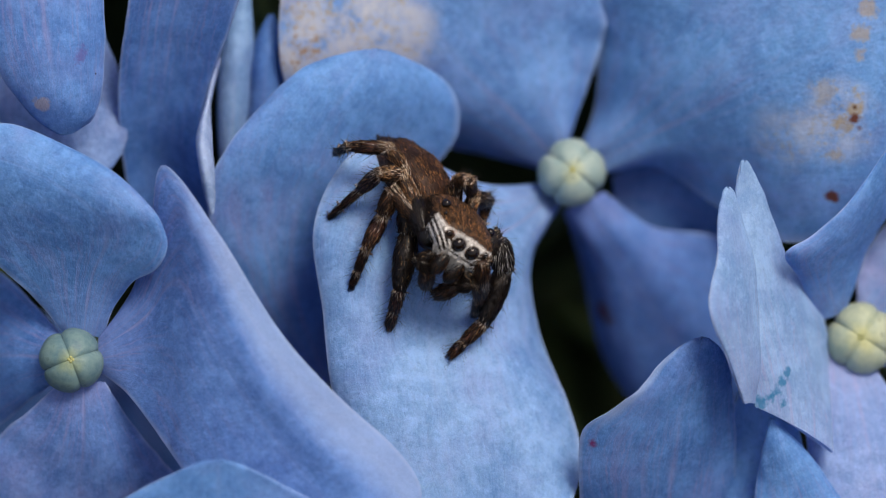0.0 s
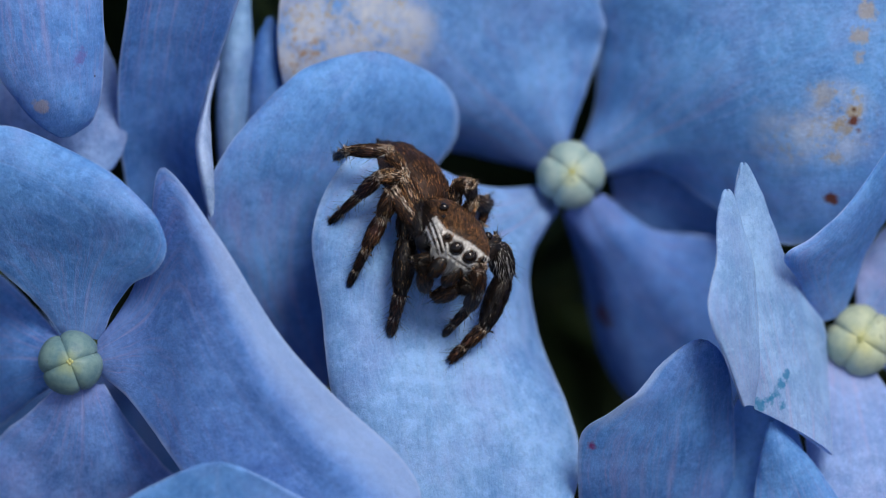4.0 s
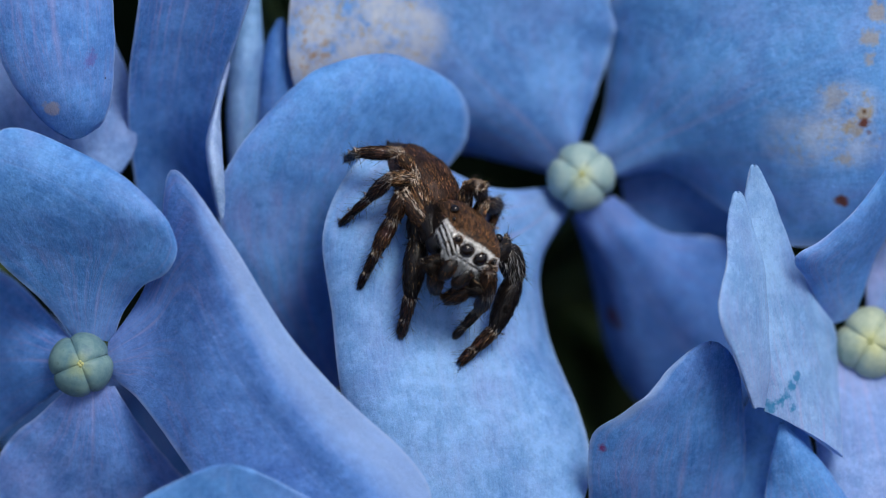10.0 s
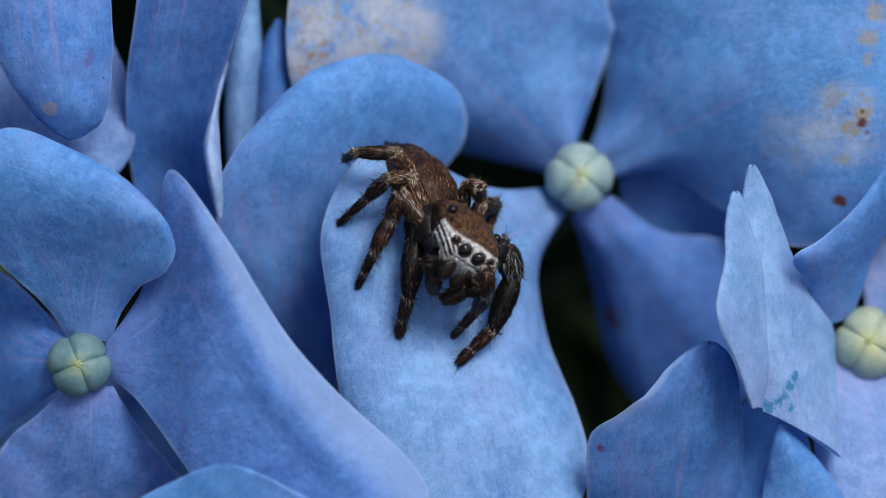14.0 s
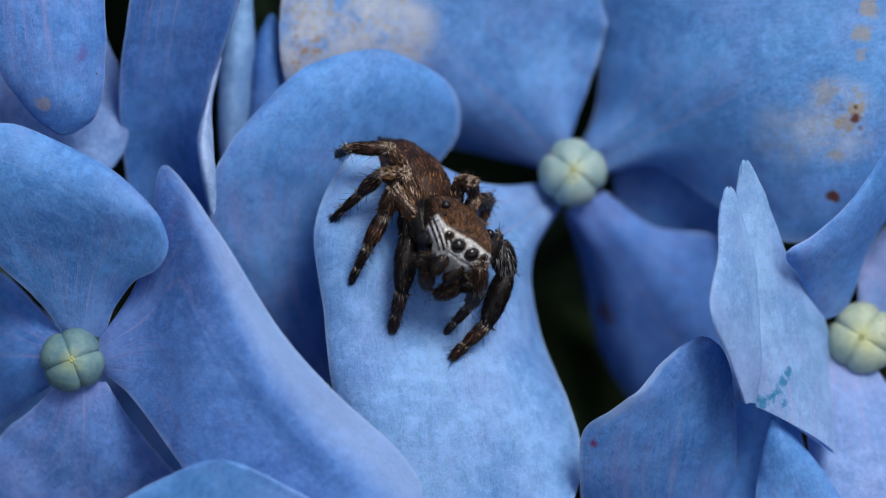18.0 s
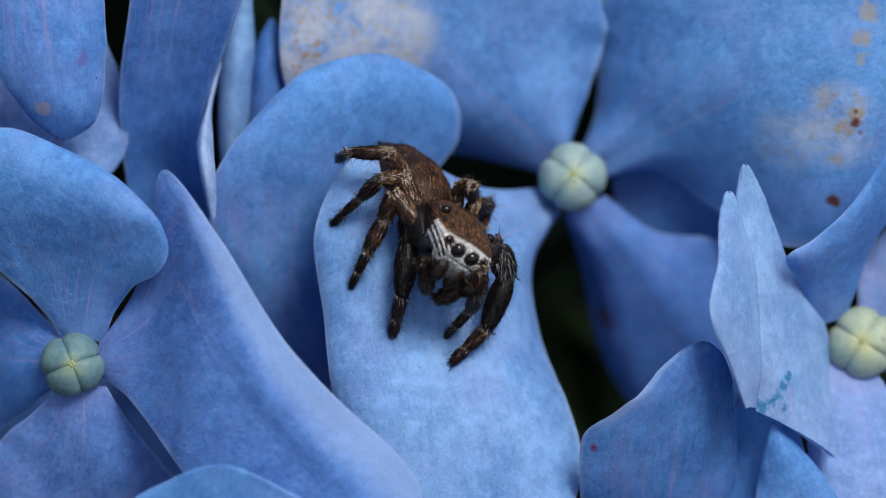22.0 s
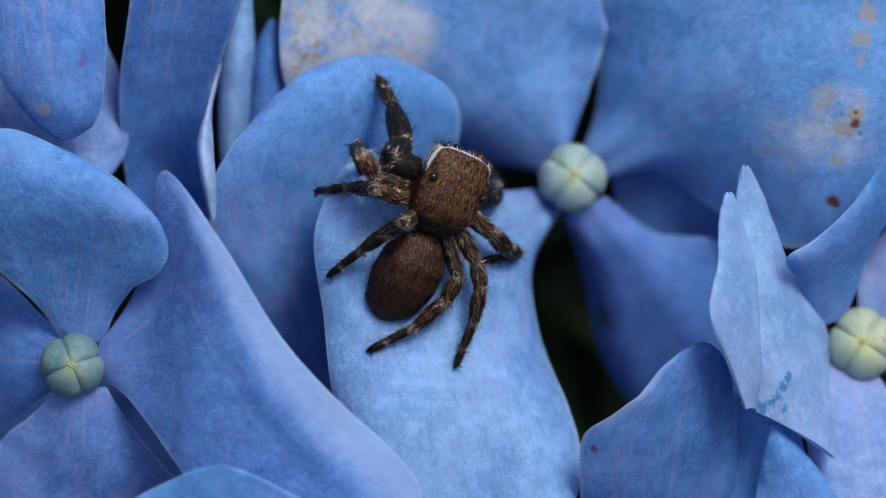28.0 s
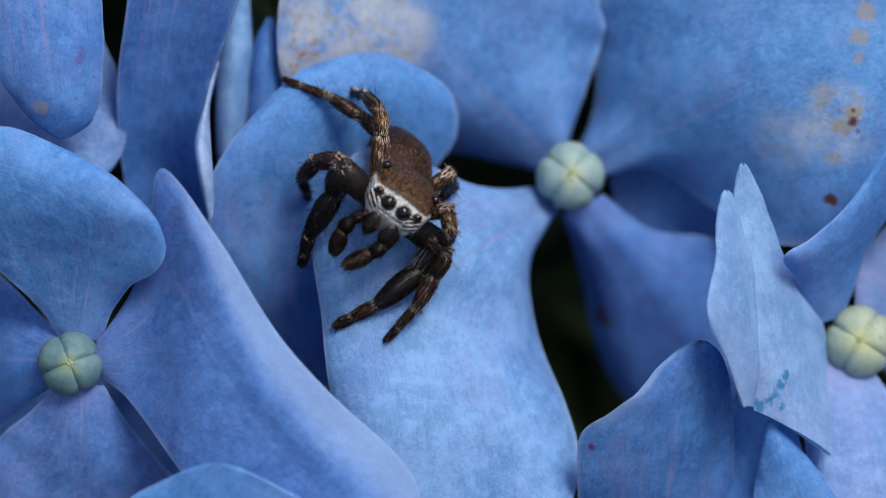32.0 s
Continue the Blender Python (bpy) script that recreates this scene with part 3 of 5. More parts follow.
# ---- floret at the right ----
fc = floret((12.65, -2.84, -2.60), "open lilac-blue hydrangea floret with curled sepals")
bud(fc, (13.02, -2.86, -2.40), 1.12, (-0.1, 0.05, 1), bud_material("bud_cream_crowned", (0.26, 0.35, 0.28), (0.48, 0.54, 0.38), (0.55, 0.54, 0.18), spot(fc, (12.97, -2.86, -1.45)), 0.0006), 4, 0.9)
sepal(fc, [(11.65, -2.29, -1.90), (10.92, -0.99, -0.20), (10.43, -0.25, 1.00), (11.27, 0.32, 0.90), (12.30, 1.25, 0.90), (13.07, 2.27, 0.90), (13.84, 3.51, 0.90)],
      [(12.20, -2.12, -2.20), (11.90, -1.22, -1.00), (11.82, -0.47, 0.00), (12.27, 0.08, 0.20), (12.87, 0.86, 0.20), (13.56, 1.80, 0.20), (14.42, 3.01, 0.20)],
      [(12.51, -2.05, -2.40), (12.76, -1.32, -2.20), (13.00, -0.53, -2.00), (13.25, 0.08, -1.80), (13.67, 0.78, -1.60), (14.26, 1.47, -1.40), (15.07, 2.34, -1.20)], material=BLUE, closing=30, seed=9)
TEAL = (0.02, 0.22, 0.46)
blue_mark = petal_material("sepal_bruised", (0.25, 0.43, 0.72), lilac_part=0.4, stains=[
    (spot(fc, (9.72, -4.79, 0.99)), 0.00038, TEAL, 0.85), (spot(fc, (9.97, -4.62, 0.92)), 0.00036, TEAL, 0.85), (spot(fc, (10.18, -4.40, 0.85)), 0.00034, TEAL, 0.85), (spot(fc, (10.36, -4.18, 0.72)), 0.0003, TEAL, 0.85), (spot(fc, (10.54, -3.91, 0.52)), 0.00028, TEAL, 0.85), (spot(fc, (10.33, -4.85, 0.70)), 0.00028, TEAL, 0.85), (spot(fc, (10.04, -4.55, 0.90)), 0.0002, TEAL, 0.85)])
sepal(fc, [(9.52, -4.89, 1.00), (9.23, -3.51, 1.20), (8.84, -1.80, 1.40), (8.91, -0.09, 1.20), (8.90, 1.54, 1.00), (9.07, 2.49, 1.00)],
      [(10.65, -5.45, 0.50), (10.40, -3.70, 0.60), (9.94, -1.81, 0.80), (9.65, -0.09, 0.80), (9.36, 1.45, 0.80), (9.20, 2.55, 0.90)],
      [(11.96, -6.33, 0.00), (11.97, -3.97, -2.00), (11.83, -2.33, -2.00), (10.56, -0.30, -0.20), (9.86, 1.46, 0.40), (9.36, 2.46, 0.80)], material=blue_mark, closing=60, label="pale curled sepal with a dark blue bruise", seed=10)
sepal(fc, [(9.12, -4.75, 2.00), (8.61, -3.48, 2.60), (7.99, -1.86, 3.40), (8.27, -0.43, 2.60), (8.32, 0.76, 2.00), (8.51, 1.65, 1.60)],
      [(9.26, -4.74, 1.80), (9.05, -3.49, 2.20), (8.81, -1.87, 2.50), (8.84, -0.43, 2.10), (8.67, 0.76, 1.80), (8.67, 1.72, 1.50)],
      [(9.47, -4.78, 1.25), (9.67, -3.52, 1.10), (9.60, -1.89, 1.10), (9.48, -0.43, 1.10), (9.11, 0.76, 1.20), (8.85, 1.60, 1.30)], material=blue_mark, closing=60, label="pale turned-over lip of the sepal", seed=30)
sepal(fc, [(11.66, -2.76, -2.60), (11.23, -4.32, -1.80), (11.34, -7.07, -1.00), (12.02, -9.66, -0.60)],
      [(12.67, -3.45, -2.60), (13.04, -5.85, -1.20), (13.37, -7.74, -0.60), (13.72, -9.63, -0.40)],
      [(13.45, -3.80, -2.60), (14.47, -5.35, -1.60), (15.33, -7.59, -1.00), (15.49, -9.66, -0.60)], material=LILAC, seed=11)
sepal(fc, [(12.95, -1.93, -3.10), (13.08, -0.51, -3.20), (14.41, 1.06, -2.80), (17.35, 1.06, -2.00)],
      [(13.45, -2.84, -2.80), (14.82, -2.41, -2.40), (16.20, -2.06, -2.00), (17.59, -2.06, -1.60)],
      [(13.54, -3.62, -2.80), (14.49, -4.14, -2.40), (15.87, -4.49, -2.00), (17.43, -4.14, -1.60)], material=LILAC, seed=12)
pedicel(fc, [(12.67, -3.10, -2.80), (12.15, -2.90, -9.00), (9.07, -1.93, -20.00)])

# ---- sepals of florets whose hearts lie hidden ----
ff = floret((-3.14, -3.95, -7.00), "blue hydrangea floret half hidden, one cupped sepal showing")
sepal(ff, [(-3.97, -4.74, -5.60), (-6.03, -2.21, -3.40), (-6.94, 0.08, -1.70), (-7.14, 1.73, -1.00), (-6.58, 2.99, -0.60), (-5.55, 4.24, -0.60), (-4.29, 5.42, -0.80), (-2.96, 5.92, -1.10)],
      [(-3.62, -4.38, -5.60), (-4.37, -2.21, -3.80), (-4.68, -0.27, -2.50), (-4.40, 1.30, -1.70), (-4.04, 2.69, -1.20), (-3.51, 3.90, -0.90), (-2.78, 4.94, -0.90), (-1.99, 6.00, -1.40)],
      [(-3.26, -4.03, -5.80), (-2.88, -2.22, -4.40), (-2.51, -0.44, -3.70), (-1.63, 1.14, -3.70), (-0.40, 2.29, -3.90), (0.52, 3.53, -3.80), (0.34, 4.86, -3.00), (-0.88, 5.83, -2.00)], material=BLUE, closing=60, label="large cupped blue sepal", seed=13, fine=1.3)
pedicel(ff, [(-3.14, -4.04, -7.00), (-2.69, -2.97, -13.00), (-1.64, -1.54, -20.00)])
fk = floret((-10.57, -3.80, -16.50), "deep blue hydrangea floret in the shade below others")
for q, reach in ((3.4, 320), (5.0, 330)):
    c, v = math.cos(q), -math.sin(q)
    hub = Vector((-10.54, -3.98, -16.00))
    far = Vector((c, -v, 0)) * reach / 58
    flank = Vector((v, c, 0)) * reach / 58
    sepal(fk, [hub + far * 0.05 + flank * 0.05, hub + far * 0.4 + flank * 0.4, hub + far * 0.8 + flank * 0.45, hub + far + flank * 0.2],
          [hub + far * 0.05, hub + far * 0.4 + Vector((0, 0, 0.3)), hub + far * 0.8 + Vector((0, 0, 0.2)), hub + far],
          [hub + far * 0.05 - flank * 0.05, hub + far * 0.4 - flank * 0.4, hub + far * 0.8 - flank * 0.45, hub + far - flank * 0.2], material=BLUE_DEEP_SHADED, closing=5, seed=50 + reach, fine=0.6)
pedicel(fk, [(-10.56, -3.98, -16.30), (-8.93, -3.45, -18.00), (-7.09, -2.71, -20.00)])
fg = floret((-6.94, -12.18, 0.50), "blue hydrangea floret, rounded sepal tip showing")
sepal(fg, [(-8.23, -12.05, 2.20), (-10.74, -10.32, 2.70), (-11.25, -8.50, 3.60), (-9.43, -6.95, 4.40)],
      [(-6.87, -12.05, 2.20), (-6.75, -10.13, 3.00), (-6.65, -8.21, 4.00), (-6.59, -6.40, 4.60)],
      [(-5.68, -12.05, 2.20), (-2.95, -10.32, 2.60), (-2.00, -8.60, 3.60), (-3.75, -7.05, 4.40)], material=BLUE, closing=4, seed=14)
pedicel(fg, [(-6.95, -12.19, 0.40), (-6.60, -10.14, -8.00), (-4.36, -6.99, -20.00)])
fd = floret((6.70, -12.30, -1.00), "blue hydrangea floret, upright sepal with a pale rim")
# lip: light on the curled left margin is painted on
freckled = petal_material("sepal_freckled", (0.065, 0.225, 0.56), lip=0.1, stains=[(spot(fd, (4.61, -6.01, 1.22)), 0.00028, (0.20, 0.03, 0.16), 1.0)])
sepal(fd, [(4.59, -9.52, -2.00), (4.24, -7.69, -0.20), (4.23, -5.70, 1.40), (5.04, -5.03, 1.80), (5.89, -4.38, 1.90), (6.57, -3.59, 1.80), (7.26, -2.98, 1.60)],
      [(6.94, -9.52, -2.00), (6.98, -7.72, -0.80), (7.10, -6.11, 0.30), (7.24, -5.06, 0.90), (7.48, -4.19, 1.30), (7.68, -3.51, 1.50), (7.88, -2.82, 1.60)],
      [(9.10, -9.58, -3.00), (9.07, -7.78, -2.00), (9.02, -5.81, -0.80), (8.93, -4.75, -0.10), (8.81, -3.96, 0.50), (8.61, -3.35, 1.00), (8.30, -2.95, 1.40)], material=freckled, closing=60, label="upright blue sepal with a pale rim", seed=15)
sepal(fd, [(7.24, -12.33, -1.40), (8.31, -9.76, -2.00), (8.49, -7.14, -2.00), (8.74, -4.34, -1.80)],
      [(7.93, -12.33, -1.40), (9.50, -9.90, -1.40), (9.84, -7.28, -1.30), (9.83, -4.15, -1.20)],
      [(8.46, -12.33, -1.40), (11.06, -10.07, -1.30), (11.39, -7.62, -1.10), (11.20, -4.49, -0.90)], material=BLUE, closing=7, seed=16)
pedicel(fd, [(6.71, -12.32, -1.20), (6.13, -9.83, -9.00), (3.43, -5.04, -20.00)])
fe = floret((12.05, -10.02, -0.60), "blue hydrangea floret, pointed sepal showing")
sepal(fe, [(9.56, -9.09, -0.60), (9.60, -7.73, -0.40), (9.79, -6.30, 0.00), (10.00, -5.30, 0.10)],
      [(11.37, -9.08, -0.40), (11.00, -7.72, -0.10), (10.46, -6.38, 0.20), (10.08, -5.29, 0.20)],
      [(13.13, -9.10, -0.80), (12.25, -7.74, -0.60), (11.19, -6.31, -0.30), (10.19, -5.36, 0.10)], material=BLUE, closing=20, seed=17)
pedicel(fe, [(12.06, -10.21, -0.80), (11.24, -8.01, -9.00), (7.13, -4.07, -20.00)])
fh = floret((-12.22, 11.47, -1.00), "blue hydrangea floret with drooping rounded sepals")
spotted = petal_material("sepal_spotted", (0.09, 0.26, 0.63), stains=[
    (spot(fh, (-12.06, 4.29, 1.54)), 0.00036, (0.50, 0.42, 0.40), 0.6), (spot(fh, (-10.83, 5.76, 1.55)), 0.0006, (0.16, 0.12, 0.45), 0.6)])
sepal(fh, [(-14.34, 8.42, 2.00), (-13.84, 6.55, 1.80), (-13.36, 5.24, 1.50), (-12.91, 4.56, 1.20), (-12.44, 3.97, 1.00), (-11.91, 3.56, 0.80)],
      [(-12.09, 8.39, 2.40), (-11.94, 6.71, 2.20), (-11.78, 5.61, 2.00), (-11.67, 4.72, 1.70), (-11.57, 4.01, 1.20), (-11.48, 3.41, 0.60)],
      [(-10.35, 8.47, 1.00), (-10.20, 6.76, 1.00), (-10.23, 5.48, 0.80), (-10.36, 4.41, 0.60), (-10.63, 3.83, 0.50), (-11.05, 3.52, 0.40)], material=spotted, closing=60, label="drooping blue sepal with small spots", seed=18)
sepal(fh, [(-15.06, 8.64, -2.00), (-14.89, 6.02, -2.00), (-14.54, 4.10, -2.00), (-13.49, 2.96, -2.00), (-12.08, 2.44, -1.80), (-11.02, 2.14, -1.60)],
      [(-11.95, 8.66, -2.40), (-11.76, 6.38, -2.20), (-11.57, 4.71, -2.00), (-11.24, 3.57, -1.80), (-11.02, 2.78, -1.60), (-10.69, 2.14, -1.40)],
      [(-10.94, 8.70, -3.00), (-10.50, 6.65, -2.80), (-10.07, 5.61, -2.60), (-9.83, 4.29, -2.40), (-9.76, 3.20, -2.20), (-10.23, 2.25, -1.80)], material=LILAC_GREY, closing=60, seed=19)
pedicel(fh, [(-12.23, 11.66, -1.20), (-9.74, 8.96, -9.00), (-5.53, 3.72, -20.00)])
fi = floret((-7.95, 12.28, -2.50), "blue hydrangea floret with tall narrow sepals")
# paler blue that holds the highlight on the edge turned to the light
rim_lit = petal_material("sepal_lit_rim", (0.34, 0.46, 0.70), lilac_part=0.2)
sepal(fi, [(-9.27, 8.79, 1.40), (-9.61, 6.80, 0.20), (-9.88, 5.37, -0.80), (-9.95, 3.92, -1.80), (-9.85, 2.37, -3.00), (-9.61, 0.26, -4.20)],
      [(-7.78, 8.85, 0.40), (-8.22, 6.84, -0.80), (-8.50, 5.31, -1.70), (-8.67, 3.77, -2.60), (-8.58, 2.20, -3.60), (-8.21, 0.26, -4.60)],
      [(-5.69, 8.80, 1.20), (-6.48, 6.54, 0.20), (-7.07, 5.02, -0.70), (-7.41, 3.64, -1.20), (-7.37, 2.18, -1.80), (-7.03, 0.26, -2.80)], material=BLUE_DEEP_SHADED, closing=40, label="tall blue sepal with a pale edge", seed=20)
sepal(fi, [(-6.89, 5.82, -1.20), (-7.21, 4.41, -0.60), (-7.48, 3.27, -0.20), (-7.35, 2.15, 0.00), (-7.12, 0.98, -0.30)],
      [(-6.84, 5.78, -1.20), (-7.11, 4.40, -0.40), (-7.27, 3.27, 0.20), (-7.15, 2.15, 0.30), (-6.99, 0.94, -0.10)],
      [(-6.79, 5.74, -1.40), (-7.05, 4.42, -0.90), (-7.00, 3.28, -0.30), (-6.91, 2.15, -0.10), (-6.85, 0.94, -0.30)], material=rim_lit, closing=14, thick=0.06, ripple=0.05, label="pale turned edge of the tall sepal", seed=31, fine=0.7)
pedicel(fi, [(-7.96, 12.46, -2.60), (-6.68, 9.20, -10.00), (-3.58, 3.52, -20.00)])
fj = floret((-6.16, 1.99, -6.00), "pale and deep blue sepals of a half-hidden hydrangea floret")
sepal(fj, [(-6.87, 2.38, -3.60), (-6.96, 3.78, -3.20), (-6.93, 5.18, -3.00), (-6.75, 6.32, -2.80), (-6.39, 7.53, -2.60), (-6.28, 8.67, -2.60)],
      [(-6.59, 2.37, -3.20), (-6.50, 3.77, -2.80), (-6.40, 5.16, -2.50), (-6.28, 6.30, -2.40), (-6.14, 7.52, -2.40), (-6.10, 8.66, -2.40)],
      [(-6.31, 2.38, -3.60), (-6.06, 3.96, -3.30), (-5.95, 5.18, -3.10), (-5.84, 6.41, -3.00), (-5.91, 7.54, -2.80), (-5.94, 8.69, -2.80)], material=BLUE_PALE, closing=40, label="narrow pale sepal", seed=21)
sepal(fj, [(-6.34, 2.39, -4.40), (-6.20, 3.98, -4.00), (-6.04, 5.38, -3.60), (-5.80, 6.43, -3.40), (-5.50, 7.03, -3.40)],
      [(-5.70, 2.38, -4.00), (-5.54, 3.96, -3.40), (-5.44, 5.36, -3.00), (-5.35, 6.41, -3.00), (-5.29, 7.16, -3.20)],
      [(-5.01, 2.39, -4.40), (-4.84, 3.98, -4.00), (-4.85, 5.38, -3.80), (-4.93, 6.44, -3.60), (-5.09, 7.03, -3.50)], material=BLUE_DEEP_SHADED, closing=10, seed=22)
pedicel(fj, [(-6.16, 1.90, -6.00), (-4.91, 1.88, -12.00), (-2.61, 1.19, -20.00)])


def screen_floret(x, y, d, out, size, turn, material, deep=False):
    """Unseen floret added round about to block side light: four broad sepals and a bud, facing outwards."""
    z = Vector((x * out, y * out, 1.0)).normalized()
    a = z.orthogonal().normalized()
    b = z.cross(a)
    here = Vector((x, y, d))
    ob = floret(here, "unseen blue hydrangea floret added to keep side light out")
    for k in range(4):
        q = turn + k * math.pi / 2
        f, g = a * math.cos(q) + b * math.sin(q), b * math.cos(q) - a * math.sin(q)
        span = size * rng_plan.uniform(0.85, 1.05)
        lift = rng_plan.uniform(-0.25, 0.3)

        def at(r, w, h):
            return here + f * r * span + g * w * span + z * (h + lift * r * r) * span
        sepal(ob, [at(0.08, 0.07, -0.05), at(0.35, 0.34, 0.02), at(0.7, 0.52, 0.04), at(0.98, 0.25, 0)],
              [at(0.09, 0, -0.05), at(0.38, 0, 0.0), at(0.75, 0, 0.0), at(1.05, 0, -0.04)],
              [at(0.08, -0.07, -0.05), at(0.35, -0.34, 0.02), at(0.7, -0.52, 0.04), at(0.98, -0.25, 0)], material=material, closing=5, seed=40 + k + x, fine=0.5)
    if not deep:
        bud(ob, here + z * 0.4, 1.0, z, BUD, 4, turn)
    pedicel(ob, [here - z * 0.3, here * 0.8 + Vector((0, 0, -6)), (x * 0.45, y * 0.45, -22)])
    return ob


rng_plan = random.Random(11)
# three rings out of view, added to keep light from the gaps between sepals
for k in range(13):
    q = 2 * math.pi * (k + 0.3) / 13
    screen_floret(27.5 * math.cos(q), 20.5 * math.sin(q), -4.5, 0.025, 9.0, k * 0.7, BLUE)
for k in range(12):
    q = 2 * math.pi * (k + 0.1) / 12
    screen_floret(26 * math.cos(q), 19 * math.sin(q), -13, 0.03, 9.5, k * 0.9, BLUE_DEEP_SHADED, True)
for k in range(16):
    q = 2 * math.pi * k / 16
    screen_floret(40 * math.cos(q), 34 * math.sin(q), -16, 0.035, 10.0, k * 1.3, BLUE, True)

# ---- stalk and leaves under the flower head ----
stalk = thing("flower_stalk", mm((0.00, 0.00, -60.00)), "green hydrangea stalk that carries the florets", "stem")
for k, end in enumerate([(2.81, 0.21, -18.00), (-8.45, -2.32, -20.00), (9.07, -1.93, -20.00), (-1.64, -1.54, -20.00), (-4.36, -6.99, -20.00), (3.43, -5.04, -20.00), (7.13, -4.07, -20.00), (-5.53, 3.72, -20.00), (-3.58, 3.52, -20.00), (-2.61, 1.19, -20.00)]):
    bm = tube([(0, -2, -50), (end[0] * 0.35, end[1] * 0.35, -36), end], [1.1, 0.8, 0.5])
    bmesh.ops.translate(bm, verts=bm.verts, vec=-stalk.location)
    part("branch", bm, STALK, stalk)
bm = tube([(0, -600, -500), (0, -330, -330), (0, -60, -150), (0, -2, -46)], [3.4, 3.0, 2.4, 1.6], rings=30)
bmesh.ops.translate(bm, verts=bm.verts, vec=-stalk.location)
part("stem", bm, STALK, stalk)


def leaf(x, y, d, angle, length, width, tip_drop):
    """A broad toothed leaf that grows from the stem."""
    ob = thing("leaf", mm((x, y, d)), "dark green toothed hydrangea leaf below the flower head", "leaf", "hydrangea leaves")
    bm = bmesh.new()
    rows = []
    c, s = math.cos(angle), math.sin(angle)
    for i in range(31):
        v = i / 30
        w = width * math.sin(math.pi * v ** 0.8) ** 0.8 * (1 + 0.06 * (i % 2)) * 0.5 if 0 < i < 30 else 0.15
        row = []
        for j in range(13):
            u = j / 6 - 1
            px, py = v * length, u * w
            pz = -tip_drop * v * v - 0.12 * width * (1 - abs(u)) ** 2 + 0.5 * math.sin(v * 40 - abs(u) * 6) * 0.6
            row.append(bm.verts.new(mm((c * px - s * py, s * px + c * py, pz))))
        rows.append(row)
    for a, b in zip(rows, rows[1:]):
        for j in range(12):
            bm.faces.new([a[j], a[j + 1], b[j + 1], b[j]])
    bmesh.ops.solidify(bm, geom=bm.faces[:], thickness=0.0004)
    part("blade", bm, LEAF, ob)
    rib = tube([(c * v * length, s * v * length, -tip_drop * v * v - 0.13 * width) for v in (0.0, 0.3, 0.6, 0.95)], [0.9, 0.6, 0.2], 8)
    part("midrib", rib, STALK, ob, "raised pale midrib")


for k in range(8):
    leaf(0, -3, -24 - 3 * k, k * 2.4 + 0.4, 60, 46, 10)

# ---- the spider: a small jumping spider ----
def smooth_steps(profile, x):
    """Values of a profile [(x, a, b, ...)] at x."""
    for lo, hi in zip(profile, profile[1:]):
        if x <= hi[0]:
            f = (x - lo[0]) / (hi[0] - lo[0])
            f = f * f * (3 - 2 * f) * 0.5 + f * 0.5
            return [a + (b - a) * f for a, b in zip(lo[1:], hi[1:])]
    return list(profile[-1][1:])


def body(profile, rings=26, sides=28, power=2.4):
    """A lofted body along x: profile rows are x, half width, top, bottom (mm)."""
    bm = bmesh.new()
    x0, x1 = profile[0][0], profile[-1][0]
    loops = []
    for i in range(rings + 1):
        x = x0 + (x1 - x0) * (0.5 - 0.5 * math.cos(math.pi * i / rings))
        w, top, low = smooth_steps(profile, x)
        mid, half = (top + low) / 2, (top - low) / 2
        loop = []
        for s in range(sides):
            q = 2 * math.pi * s / sides
            cy, cz = math.cos(q), math.sin(q)
            y = math.copysign(abs(cy) ** (2 / power), cy) * w
            z = math.copysign(abs(cz) ** (2 / power), cz) * half + mid
            loop.append(bm.verts.new(Vector((x, y, z)) * 0.001))
        loops.append(loop)
    for one, two in zip(loops, loops[1:]):
        for s in range(sides):
            bm.faces.new([one[s], one[(s + 1) % sides], two[(s + 1) % sides], two[s]])
    bm.faces.new(loops[0][::-1])
    bm.faces.new(loops[-1])
    bm.normal_update()
    return bm


def comb(bm, count, length, width, lean, keep, slot, rng, lift=0.25):
    """Sets hairs on the faces of a bmesh. lean(p): the way they lie; keep(p, n): whether one grows here."""
    faces = [f for f in bm.faces if len(f.verts) > 3]
    areas = np.cumsum([f.calc_area() for f in faces])
    for _ in range(count):
        f = faces[int(np.searchsorted(areas, rng.random() * areas[-1]))]
        vs = [v.co for v in f.verts][:4]
        a, b, c = rng.sample(vs, 3) if len(vs) > 3 else vs
        r1, r2 = sorted((rng.random(), rng.random()))
        p = a * r1 + b * (r2 - r1) + c * (1 - r2)
        n = f.normal
        chance = keep(p * 1000, n)
        if rng.random() > chance:
            continue
        way = lean(p * 1000, n)
        way = way - n * way.dot(n)
        way = (way.normalized() if way.length > 1e-6 else n.orthogonal()) + n * lift * (0.6 + 0.8 * rng.random())
        way = (way + Vector((rng.gauss(0, 0.16), rng.gauss(0, 0.16), rng.gauss(0, 0.16)))).normalized()
        long = length * (0.6 + 0.8 * rng.random()) * 0.001
        side = way.cross(n)
        side = side.normalized() * width * 0.0005 if side.length > 1e-6 else n.orthogonal() * width * 0.0005
        root = p - n * 0.00001
        v1, v2 = bm.verts.new(root + side), bm.verts.new(root - side)
        v3 = bm.verts.new(root + n * width * 0.0006)
        tip = bm.verts.new(root + way * long)
        for tri in ((v1, v2, tip), (v2, v3, tip), (v3, v1, tip)):
            bm.faces.new(tri).material_index = slot


